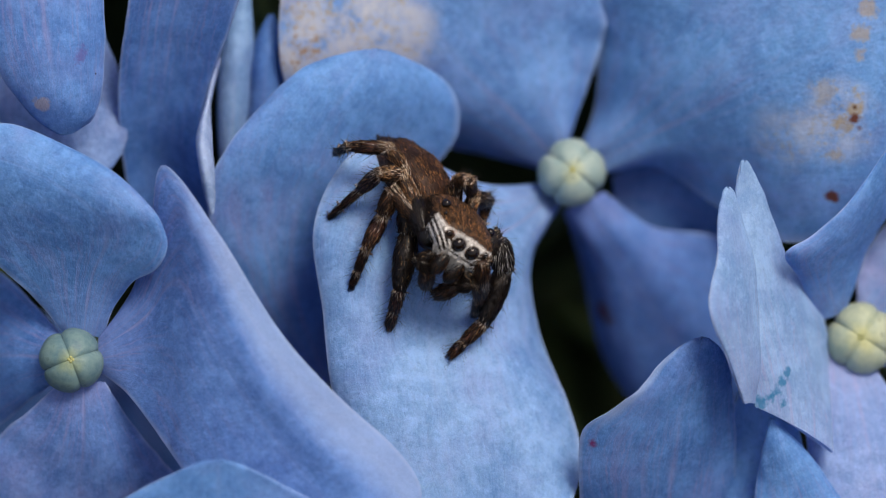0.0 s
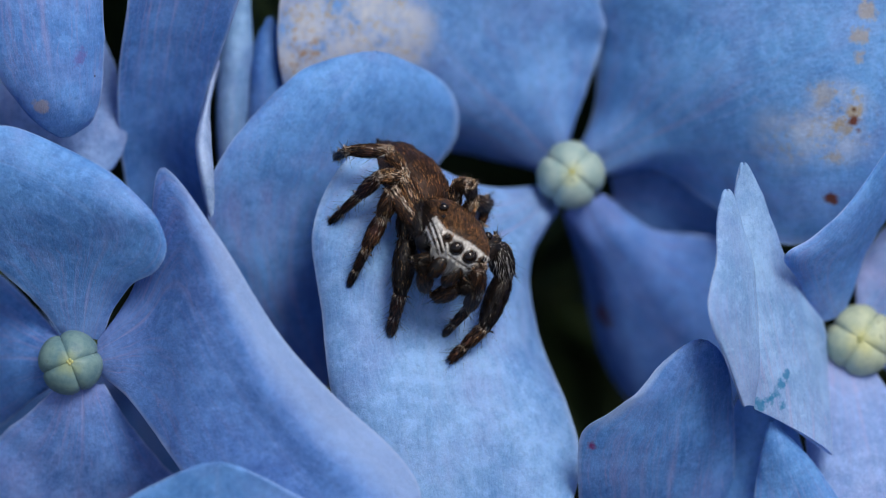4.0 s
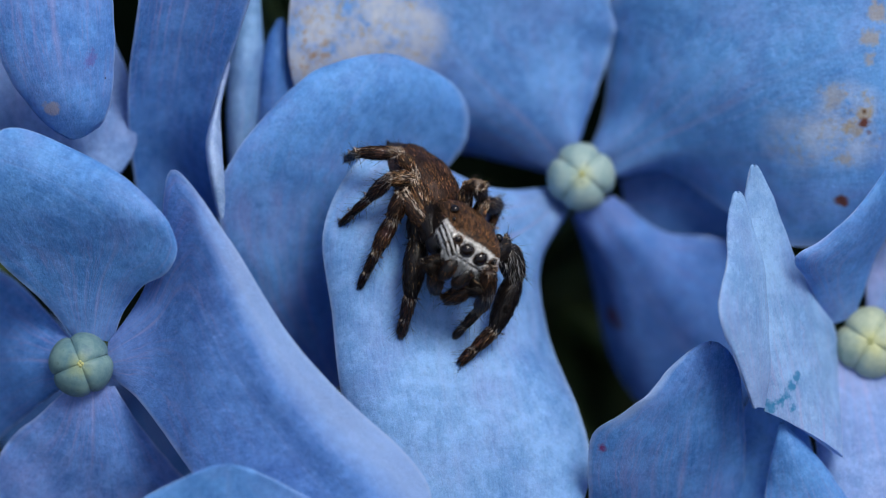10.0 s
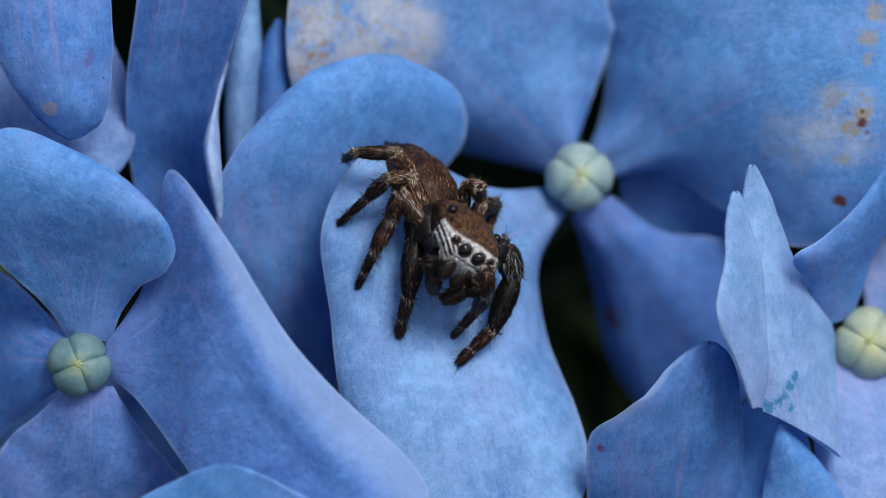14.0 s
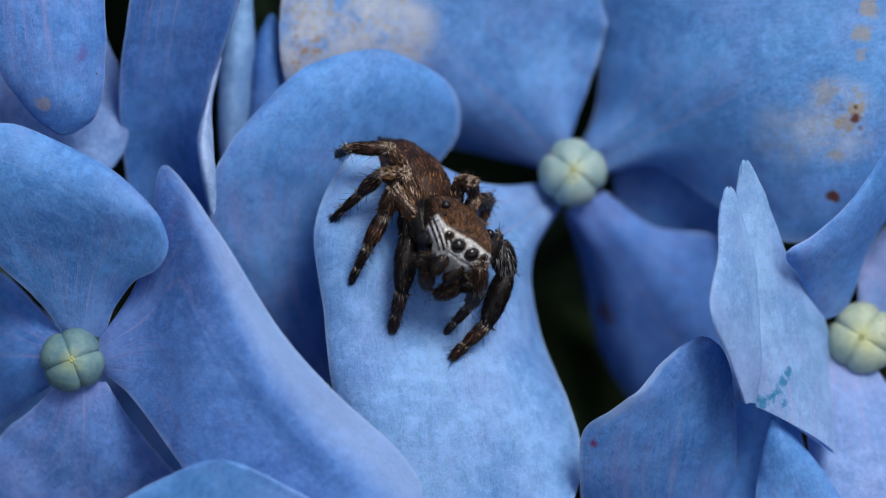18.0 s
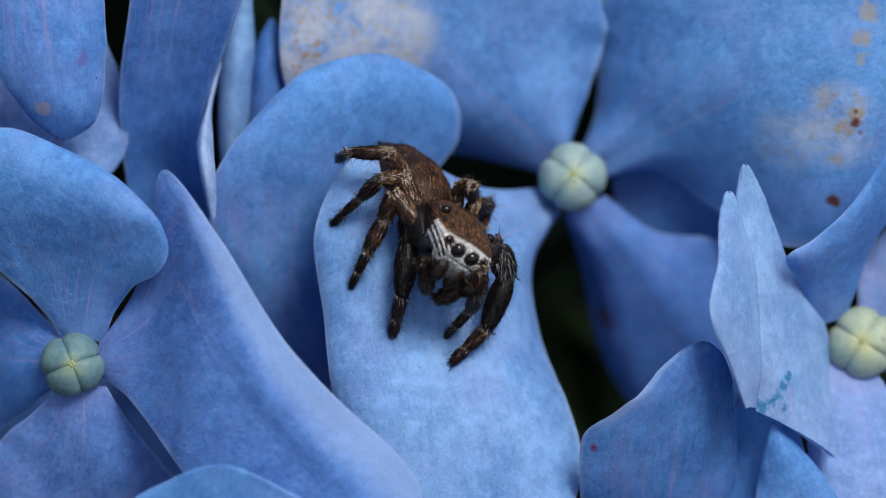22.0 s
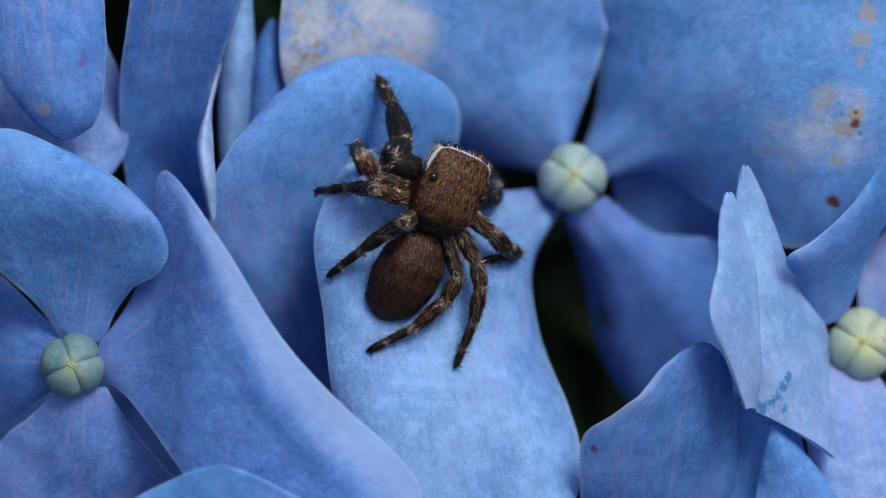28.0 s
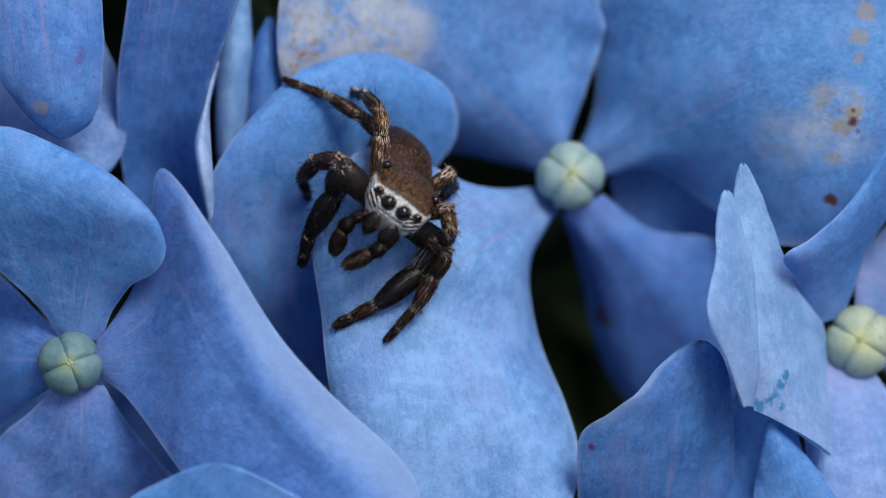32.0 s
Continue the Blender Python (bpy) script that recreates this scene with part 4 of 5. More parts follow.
def ball(name, parent, at, size, material, label="", turn=None):
    bm = bmesh.new()
    bmesh.ops.create_uvsphere(bm, u_segments=20, v_segments=12, radius=0.001)
    m = Matrix.Translation(Vector(at) * 0.001) @ (turn or Matrix()) @ Matrix.Diagonal((*size, 1))
    bmesh.ops.transform(bm, matrix=m, verts=bm.verts)
    return part(name, bm, material, parent, label)


rng = random.Random(5)


def pale_face(p, n):
    """White hair grows over the face, but not on its eyes and dark stripes."""
    y = abs(p.y)
    if p.x < 0.34 + 0.14 * noise.noise(p * 5) or p.z + 0.12 * y * y > 0.52:
        return 0.0
    if any(math.hypot(y - at[1], p.z - at[2]) < r + 0.05 for name, at, r in EYES[:2]):
        return 0.0
    if (y > 0.5 and p.z < 0.24 and math.sin((p.z - 0.75 * y) * 38) > -0.4) or (y < 0.6 and abs(p.z + 0.17) < 0.04):
        return 0.0
    return 1.0


spider = thing("jumping_spider", (0, 0, 0), "small brown hairy jumping spider with a white-striped face", "spider")
# head and thorax
bm = body([(-1.45, 0.25, -0.1, -0.4), (-1.32, 0.62, 0.22, -0.5), (-1.05, 0.86, 0.56, -0.58), (-0.6, 1.0, 0.76, -0.6), (-0.1, 1.06, 0.82, -0.6), (0.5, 1.04, 0.82, -0.55),
           (0.95, 0.98, 0.72, -0.5), (1.13, 0.92, 0.61, -0.45), (1.22, 0.72, 0.48, -0.38), (1.27, 0.40, 0.30, -0.22), (1.28, 0.04, 0.06, 0.0)], 44, 40, power=2.6)
comb(bm, 9000, 0.15, 0.025, lambda p, n: Vector((-1, p.y * 0.25, -0.1)), lambda p, n: 1.0 if n.z > 0.1 and p.z > 0.2 and not pale_face(p, n) and -0.95 < p.x < 1.12 else 0.05, 1, rng, 0.12)
comb(bm, 3500, 0.16, 0.012, lambda p, n: Vector((-0.5, 0, -1)), lambda p, n: 0.9 if n.z < 0.3 and p.x < 0.3 else 0.0, 2, rng)
comb(bm, 6000, 0.15, 0.020, lambda p, n: Vector((0.1, -p.y * 0.8, -1)), pale_face, 3, rng, 0.12)
comb(bm, 3000, 0.27, 0.019, lambda p, n: Vector((0.5, -p.y * 0.6, -0.8)), lambda p, n: pale_face(p, n) * (0.9 if p.z < 0.0 or p.z > 0.36 else 0.2), 3, rng, 0.4)
comb(bm, 260, 0.42, 0.010, lambda p, n: Vector((0.6, 0, 0.8)), lambda p, n: 0.5 if p.x > 0.7 and n.z > 0.1 else 0.05, 2, rng, 0.9)
head = part("cephalothorax", bm, [head_material(), HAIR_RUST, HAIR_DARK, HAIR_WHITE], spider, "rust-brown hairy head with white stripes")
for s in (1, -1):
    for name, at, r in EYES:
        ball(name, head, (at[0], at[1] * s, at[2]), (r, r, r), EYE, "glossy dark brown eye")
    bm = bmesh.new()
    bmesh.ops.create_uvsphere(bm, u_segments=16, v_segments=12, radius=0.001)
    bmesh.ops.transform(bm, matrix=pose(0.00112, 0.00029 * s, -0.00068, 0, -8, 0) @ Matrix.Diagonal((0.27, 0.26, 0.46, 1)), verts=bm.verts)
    bm.normal_update()
    comb(bm, 500, 0.20, 0.016, lambda p, n: Vector((0.3, 0, -1)), lambda p, n: 0.6 if n.x > 0.0 else 0.05, 1, rng, 0.3)
    part("chelicera", bm, [CUTICLE_DARK, HAIR_BROWN], spider, "dark hairy jaw")
# long white hairs that hang from the face over the jaws
bm = bmesh.new()
for _ in range(560):
    y = rng.choice((-1, 1)) * (0.13 * rng.randrange(7) + rng.gauss(0, 0.025))
    p = Vector((1.22 - 0.28 * y * y, y, rng.uniform(-0.42, -0.16)))
    q = p + Vector((rng.uniform(0.04, 0.14), -y * 0.45 + rng.gauss(0, 0.02), -rng.uniform(0.20, 0.48)))
    w = Vector((0.0, 0.012, 0.0))
    v = [bm.verts.new(x * 0.001) for x in (p + w, p - w, p + Vector((0.02, 0, 0)), q)]
    for tri in ((0, 1, 3), (1, 2, 3), (2, 0, 3)):
        bm.faces.new([v[k] for k in tri])
part("face_fringe", bm, HAIR_WHITE, head, "combed white facial hairs")
# abdomen, hung at its waist
bm = body([(-3.20, 0.12, 0.02, -0.12), (-3.08, 0.36, 0.26, -0.34), (-2.5, 0.84, 0.72, -0.64), (-1.6, 1.06, 0.98, -0.74), (-0.9, 1.02, 0.95, -0.70),
           (-0.35, 0.74, 0.68, -0.52), (-0.05, 0.34, 0.26, -0.26), (0.05, 0.12, 0.05, -0.12)], power=2.1)


def blotch(p, n):
    """Golden hair thins out in mottles, along a dark line down the back and on the flanks."""
    tuft = 0.42 + 1.9 * noise.noise(p * 2.3) + 0.9 * noise.noise(p * 6.1)
    pair = max(math.exp(-((p.x - x) / 0.16) ** 2 - ((abs(p.y) - 0.36) / 0.13) ** 2) for x in (-0.8, -1.45, -2.05))
    return min(1.0, max(0.04, tuft + 0.9 * pair)) * (1.0 if n.z > 0.45 else 0.5 if n.z > 0.05 else 0.06)


comb(bm, 9000, 0.11, 0.026, lambda p, n: Vector((-1, 0, -0.05)), lambda p, n: 0.9 if n.z > -0.2 else 0.4, 1, rng, 0.12)
comb(bm, 7000, 0.10, 0.028, lambda p, n: Vector((-1, p.y * 0.2, 0)), blotch, 2, rng, 0.1)
comb(bm, 420, 0.28, 0.009, lambda p, n: Vector((-1, 0, 0.2)), lambda p, n: 0.6, 3, rng, 0.8)
abdomen = part("abdomen", bm, [ABDOMEN, HAIR_BROWN, HAIR_RUST, HAIR_DARK], spider, "oval mottled brown hairy abdomen")
for y, z in ((0.13, -0.02), (-0.13, -0.02), (0.0, -0.14)):
    ball("spinneret", abdomen, (-3.2, y, z), (0.22, 0.09, 0.08), CUTICLE_DARK)

# legs: hip on the body, lengths of femur, patella, tibia, metatarsus, tarsus, thickness
LEGS = {1: ((0.25, 0.62, -0.50), (1.46, 1.00, 1.70, 0.85, 0.55), 0.39),
        2: ((-0.22, 0.72, -0.50), (1.50, 0.82, 1.15, 0.80, 0.50), 0.265),
        3: ((-0.65, 0.70, -0.45), (1.55, 0.75, 1.10, 0.85, 0.50), 0.235),
        4: ((-1.00, 0.52, -0.42), (1.62, 0.80, 1.25, 0.95, 0.50), 0.23)}
PIECES = ("femur", "patella", "tibia", "metatarsus", "tarsus")


def limb_mesh(long, r0, r1, r2, tone, hairs, gold, rings, streak, brush, bristles, inner=0):
    """One leg segment along x, swollen in its middle, with lying hairs and standing bristles.
    gold: share of golden hair on its back; rings: cream hair at its two ends; streak: cream lines along it; brush: long white hair on its inner face; inner: side of a face without golden hair."""
    bm = bmesh.new()
    loops = []
    for i in range(13):
        t = i / 12
        r = r0 * (1 - t) ** 2 + 2 * r1 * t * (1 - t) + r2 * t * t
        r *= math.sin(math.pi * (0.07 + 0.86 * t)) ** 0.25
        loops.append([bm.verts.new(Vector((t * long, r * math.cos(q), r * math.sin(q))) * 0.001) for q in [2 * math.pi * s / 12 for s in range(12)]])
    for one, two in zip(loops, loops[1:]):
        for s in range(12):
            bm.faces.new([one[s], one[(s + 1) % 12], two[(s + 1) % 12], two[s]])
    bm.faces.new(loops[0][::-1])
    bm.faces.new(loops[-1])
    bm.normal_update()
    seed = rng.random() * 50

    def patch(p, n):
        return gold * max(0.0, min(1.0, 0.5 + 2.2 * noise.noise(Vector((p.x * 2.6 + seed, p.y * 2, p.z * 2))))) * (1.0 if n.z > -0.1 else 0.25) * (0.1 if n.y * inner > 0.35 else 1.0)

    def ring(p, n):
        f = p.x / long
        if f < 0.15:
            return rings[0] * (1 if n.z > -0.4 else 0.5)
        if f > 0.84:
            return rings[1] * (1 if n.z > -0.4 else 0.5)
        return streak if abs(abs(n.y) - 0.55) < 0.2 and n.z > 0 and noise.noise(Vector((p.x * 5 + seed, p.y * 9, 0))) > -0.15 else 0.0

    ahead = Vector((1, 0, 0))
    comb(bm, int(hairs * 2.0), 0.16, 0.024, lambda p, n: ahead, lambda p, n: 1.0, 1, rng, 0.16)
    comb(bm, int(hairs * 1.4), 0.15, 0.026, lambda p, n: ahead, patch, 4, rng, 0.16)
    comb(bm, int(hairs * 2.6), 0.16, 0.026, lambda p, n: ahead, ring, 2, rng, 0.16)
    if brush:
        comb(bm, int(hairs * 1.6), 0.34, 0.020, lambda p, n: ahead, lambda p, n: brush if n.y * inner > 0.4 and n.z > -0.5 and p.x / long > 0.1 else 0.0, 2, rng, 0.14)
    comb(bm, int(bristles * 1.7), 0.44, 0.016, lambda p, n: ahead, lambda p, n: 1.0, 3, rng, 1.1)
    data = bpy.data.meshes.new("segment")
    bm.to_mesh(data)
    bm.free()
    for polygon in data.polygons:
        polygon.use_smooth = True
    for each in (tone, HAIR_BLACK if tone is CUTICLE_DARK else HAIR_BROWN, HAIR_WHITE if brush else HAIR_CREAM, HAIR_DARK, HAIR_GOLD):
        data.materials.append(each)
    return data


limbs = {}
for number, (hip, lengths, fat) in LEGS.items():
    dark = number == 1
    shapes = {}
    for k, piece in enumerate(PIECES):
        r = fat * (0.98, 0.98, 0.90, 0.54, 0.42)[k]
        r0, r1, r2 = (r * 0.9, r * 1.15, r) if k == 0 else (r, r * 1.08, r * 0.95) if k == 1 else (r * 1.02, r * 1.12, r * 0.72) if k == 2 else (r * 1.05, r * 0.95, r * 0.85)
        tone = (CUTICLE_DARK if k < 3 else CUTICLE_RED) if dark else (CUTICLE, CUTICLE, CUTICLE_RED, CUTICLE_RED, CUTICLE_RED)[k]
        gold = (0.08, 0.45, 0.2, 0.3, 0.1)[k] if dark else (0.55, 0.75, 0.6, 0.45, 0.2)[k]
        rings = ((0.0, 0.15), (0.1, 0.25), (0.1, 0.1), (0.75, 0.3), (0.25, 0.0))[k] if dark else ((0.1, 0.5), (0.3, 0.6), (0.45, 0.6), (0.8, 0.7), (0.45, 0.0))[k]
        streak = 0.0 if dark else (0.65, 0.35, 0.12, 0.0, 0.0)[k]
        brush = (0.0, 0.4, 0.0, 0.0, 0.0)[k] if dark else 0.0
        for facing in (1, -1) if dark else (0,):
            shapes[(piece, facing)] = limb_mesh(lengths[k] + 0.06, r0, r1, r2, tone, int(420 * lengths[k]) + 80, gold, rings, streak, brush, (46 if k < 3 else 24) if dark else 22 if k < 4 else 8, facing)
    for side, s in (("left", 1), ("right", -1)):
        bm = bmesh.new()
        bmesh.ops.create_uvsphere(bm, u_segments=14, v_segments=8, radius=0.001)
        bmesh.ops.transform(bm, matrix=Matrix.Diagonal((fat * 0.95, fat * 0.95, fat * 0.95, 1)), verts=bm.verts)
        coxa = part("leg", bm, CUTICLE_DARK, spider, "thick black front leg with white hair" if dark else "brown banded hairy leg")
        coxa.location = Vector((hip[0], hip[1] * s, hip[2])) * 0.001
        pieces = []
        for piece in PIECES:
            ob = new(piece, shapes[(piece, -s)] if (piece, -s) in shapes else shapes[(piece, 0)])
            ob.parent = coxa
            pieces.append(ob)
        limbs[(side, number)] = (coxa, pieces, lengths)

# feelers beside the jaws
PALP = (0.58, 0.42, 0.86)
for side, s in (("left", 1), ("right", -1)):
    bm = bmesh.new()
    bmesh.ops.create_uvsphere(bm, u_segments=12, v_segments=8, radius=0.00016)
    root = part("pedipalp", bm, CUTICLE_DARK, spider, "short hairy brown feeler")
    root.location = Vector((1.0, 0.52 * s, -0.55)) * 0.001
    pieces = []
    for k, (piece, r) in enumerate((("palp_femur", 0.16), ("palp_tibia", 0.21), ("palp_bulb", 0.25))):
        ob = new(piece, limb_mesh(PALP[k] + 0.05, r * 0.8, r * 1.15, r * 0.9, CUTICLE if k == 2 else CUTICLE_DARK, 420, 0.3 if k == 2 else 0.1, (0.0, 0.1), 0.0, 0.0, 26))
        ob.parent = root
        pieces.append(ob)
    limbs[(side, 0)] = (root, pieces, PALP)


# ---- how it moves ----
verts, faces = [], []
for ob in [o for o in scene.objects if o.name.startswith("sepal") and o.parent in (fa, ff, fb, fi, fj)]:
    faces += [[len(verts) + k for k in p.vertices] for p in ob.data.polygons]
    verts += [ob.parent.location + v.co for v in ob.data.vertices]
sheets = BVHTree.FromPolygons(verts, faces)


def top_of_sepal(p):
    """How near the uppermost sepal lies at a place of the plan, in mm."""
    hit = sheets.ray_cast(mm((p.x, p.y, 30)), -NEAR)[0]
    return hit.dot(NEAR) * 1000 if hit else -99.0


def footing(foot):
    """A foot that would sink into a sepal, or hang close above one, is set down on it."""
    top = top_of_sepal(foot)
    if top > foot.z - 0.55:
        foot.z = top + 0.09
    return foot


def stance(at, ahead, dorsal, tail, legs):
    """A stance in the plan: where the middle of the head is, which way it looks, which way its back faces, which way the abdomen lies,
    and for each limb the joints as (x, up, towards the viewer 1 or away -1), the foot as (x, up, near)."""
    x = turned(ahead)
    z = turned(dorsal)
    y = z.cross(x).normalized()
    z = x.cross(y)
    m = Matrix((x, y, z)).transposed()
    inverse = m.transposed()
    root = mm(at)
    ways = {}
    for key, joints in legs.items():
        coxa, pieces, lengths = limbs[key]
        here = root + m @ coxa.location
        plan = [here.dot(RIGHT) * 1000, here.dot(UP) * 1000, here.dot(NEAR) * 1000]
        out = []
        spans = list(lengths)
        if key[1] > 0:
            spans = spans[:3] + [lengths[3] + lengths[4]]
        points = [Vector(plan)]
        for (gx, gy, sign), long in zip(joints, spans):
            dx, dy = gx - points[-1].x, gy - points[-1].y
            sign = max(-1, min(1, sign)) if len(points) < 4 else -1
            dz = sign * math.sqrt(max(long * long - dx * dx - dy * dy, 0.01))
            points.append(points[-1] + Vector((dx, dy, dz)).normalized() * long)
        if key[1] > 0:
            # the foot comes down on its support while the joints keep their line of sight
            foot = footing(Vector(joints[3]))
            for turn in range(140):
                points[4] = foot.copy()
                for k in (1, 2, 3):
                    pull = 0.5 if turn < 110 else 0.15
                    points[k].x += (joints[k - 1][0] - points[k].x) * pull
                    points[k].y += (joints[k - 1][1] - points[k].y) * pull
                    points[k].z = max(points[k].z, top_of_sepal(points[k]) + 0.28)
                for k in (3, 2, 1, 0, 1, 2, 3):
                    step = points[k + 1] - points[k]
                    off = step * (0.5 * (1 - spans[k] / max(step.length, 1e-6)))
                    if k == 0:
                        points[1] -= off * 2
                    elif k == 3:
                        points[3] += off * 2
                    else:
                        points[k] += off
                        points[k + 1] -= off
        out = [inverse @ turned(b - a) for a, b in zip(points, points[1:])]
        if key[1] > 0:
            out.append(out[3].copy())
        ways[key] = out
    return root, m.to_quaternion(), inverse @ turned(tail), ways


def between(a, b, f):
    ways = {key: [(u * (1 - f) + v * f).normalized() for u, v in zip(a[3][key], b[3][key])] for key in a[3]}
    return a[0].lerp(b[0], f), a[1].slerp(b[1], f), (a[2] * (1 - f) + b[2] * f).normalized(), ways


def along(way, at):
    """A pose at a place with x along a way and z up."""
    x = way.normalized()
    z = Vector((0, 0, 1)) - x * x.z
    z = z.normalized() if z.length > 0.05 else Vector((-1, 0, 0))
    y = z.cross(x).normalized()
    z = x.cross(y)
    return Matrix.Translation(at) @ Matrix((x, y, z)).transposed().to_4x4()


L, R = "left", "right"
watch_1 = stance((0.36, 0.42, 1.70), (0.22, -0.50, 0.84), (0.64, 0.70, 0.28), (-0.52, 0.73, -0.46), {
    (R, 1): [(-0.88, 1.43, 1), (-0.97, 0.36, 1), (-1.28, -1.45, -1), (-1.57, -2.48, 0.5)], (R, 2): [(-1.45, 1.66, 1), (-1.72, 0.97, 1), (-2.31, -0.16, -1), (-2.71, -1.22, 0.3)],
    (R, 3): [(-1.34, 2.47, 1), (-1.93, 2.17, 1), (-2.48, 1.66, -1), (-3.34, 0.91, -0.2)], (R, 4): [(-1.62, 3.45, 1), (-2.05, 3.29, -1), (-2.57, 3.07, -1), (-3.26, 2.91, -0.1)],
    (L, 1): [(1.74, 0.40, 1), (2.10, -0.55, -1), (1.52, -2.43, -1), (0.29, -3.38, 0.2)], (L, 2): [(1.22, -0.50, 1), (1.22, -1.10, -1), (1.14, -1.62, -1), (1.02, -2.14, -0.2)],
    (L, 3): [(1.05, 1.66, 1), (1.36, 1.36, -1), (1.31, 0.88, -1), (1.14, 0.36, -0.6)], (L, 4): [(0.48, 2.12, 1), (0.83, 1.95, -1), (0.93, 1.57, -1), (1.14, 1.22, -1.1)],
    (R, 0): [(-0.34, -0.29, 0), (-0.38, -0.74, -1), (-0.47, -1.21, -1)], (L, 0): [(0.83, -1.02, 0), (0.48, -1.22, -1), (-0.14, -1.50, -1)]})
watch_2 = stance((0.32, 0.38, 1.70), (0.22, -0.50, 0.84), (0.64, 0.70, 0.28), (-0.5, 0.72, -0.48), {
    (R, 1): [(-0.88, 1.36, 1), (-0.97, 0.36, 1), (-1.24, -1.53, -1), (-1.50, -2.57, 0.5)], (R, 2): [(-1.36, 1.66, 1), (-1.71, 0.97, 1), (-2.31, -0.16, -1), (-2.74, -1.07, 0.3)],
    (R, 3): [(-1.24, 2.43, 1), (-1.93, 2.12, 1), (-2.48, 1.57, -1), (-3.29, 0.84, -0.2)], (R, 4): [(-1.53, 3.40, 1), (-2.05, 3.26, -1), (-2.57, 3.02, -1), (-3.22, 2.84, -0.1)],
    (L, 1): [(1.76, 0.29, 1), (2.14, -0.64, -1), (1.55, -2.48, -1), (0.33, -3.43, 0.2)], (L, 2): [(1.14, -0.67, 1), (1.10, -1.28, -1), (0.83, -1.84, -1), (0.16, -2.60, 0.2)],
    (L, 3): [(1.05, 1.66, 1), (1.34, 1.31, -1), (1.31, 0.88, -1), (1.14, 0.36, -0.6)], (L, 4): [(0.53, 2.12, 1), (0.90, 1.91, -1), (0.93, 1.57, -1), (1.14, 1.22, -1.1)],
    (R, 0): [(-0.34, -0.29, 0), (-0.38, -0.74, -1), (-0.47, -1.21, -1)], (L, 0): [(0.83, -1.02, 0), (0.48, -1.22, -1), (-0.14, -1.50, -1)]})
turn_1 = stance((1.13, 0.97, 1.45), (0.72, 0.68, -0.08), (-0.1, 0.25, 0.95), (-0.93, -0.25, -0.2), {
    (L, 1): [(0.66, 3.21, 1), (1.31, 3.47, -1), (1.52, 2.60, -1), (1.66, 2.26, -2.4)], (L, 2): [(-0.47, 2.64, 1), (-0.28, 2.78, -1), (-0.24, 2.43, -1), (-0.33, 1.91, -0.6)],
    (L, 3): [(-0.84, 1.48, 1), (-1.45, 2.00, 1), (-1.76, 2.12, -1), (-1.97, 2.22, -0.3)], (L, 4): [(-0.72, 1.09, 1), (-1.45, 1.40, -1), (-2.30, 1.83, -1), (-3.30, 2.45, 0.05)],
    (R, 1): [(3.29, -0.07, 1), (4.10, 0.02, -1), (4.10, -1.02, -1), (3.24, -1.88, -1.1)], (R, 2): [(2.29, -1.88, 1), (2.66, -2.40, -1), (1.88, -3.26, -1), (0.91, -3.91, 0.1)],
    (R, 3): [(1.19, -1.22, 1), (1.09, -1.88, -1), (0.79, -2.83, -1), (0.47, -3.66, 0.3)], (R, 4): [(0.57, -0.64, 1), (0.02, -1.28, -1), (-0.76, -1.97, -1), (-2.19, -2.95, 0.5)],
    (L, 0): [(1.83, 2.43, -1), (2.00, 2.52, -1), (2.09, 2.34, -1)], (R, 0): [(2.43, 1.48, -1), (2.60, 1.31, -1), (2.60, 1.14, -1)]})
turn_2 = stance((1.16, 1.08, 1.35), (0.74, 0.64, -0.18), (-0.05, 0.4, 0.9), (-0.87, -0.3, -0.35), {
    (L, 1): [(0.19, 3.16, 1), (-0.07, 3.03, -1), (-0.16, 2.43, -1), (-0.24, 1.74, -0.5)], (L, 2): [(-0.84, 2.43, 1), (-1.10, 2.86, -1), (-1.79, 3.05, -1), (-2.48, 2.86, -0.6)],
    (L, 3): [(-0.84, 1.91, 1), (-1.36, 2.17, -1), (-1.97, 2.38, -1), (-2.71, 2.31, -0.4)], (L, 4): [(-0.41, 1.36, 1), (-1.10, 1.66, -1), (-2.05, 2.00, -1), (-3.83, 1.62, -0.5)],
    (R, 1): [(2.43, 0.28, 1), (2.86, 0.02, -1), (2.78, -0.59, -1), (2.52, -1.02, -1.9)], (R, 2): [(1.66, -0.76, 1), (2.21, -1.02, -1), (2.00, -1.97, -1), (1.40, -2.31, -0.3)],
    (R, 3): [(1.05, -0.84, 1), (1.31, -1.36, -1), (1.05, -2.57, -1), (0.41, -3.64, 0.3)], (R, 4): [(0.53, -0.67, 1), (0.02, -1.28, -1), (-0.84, -2.22, -1), (-2.22, -3.00, 0.5)],
    (L, 0): [(1.48, 2.43, -1), (1.74, 2.34, -1), (1.91, 2.17, -1)], (R, 0): [(2.26, 1.57, -1), (2.34, 1.40, -1), (2.34, 1.22, -1)]})
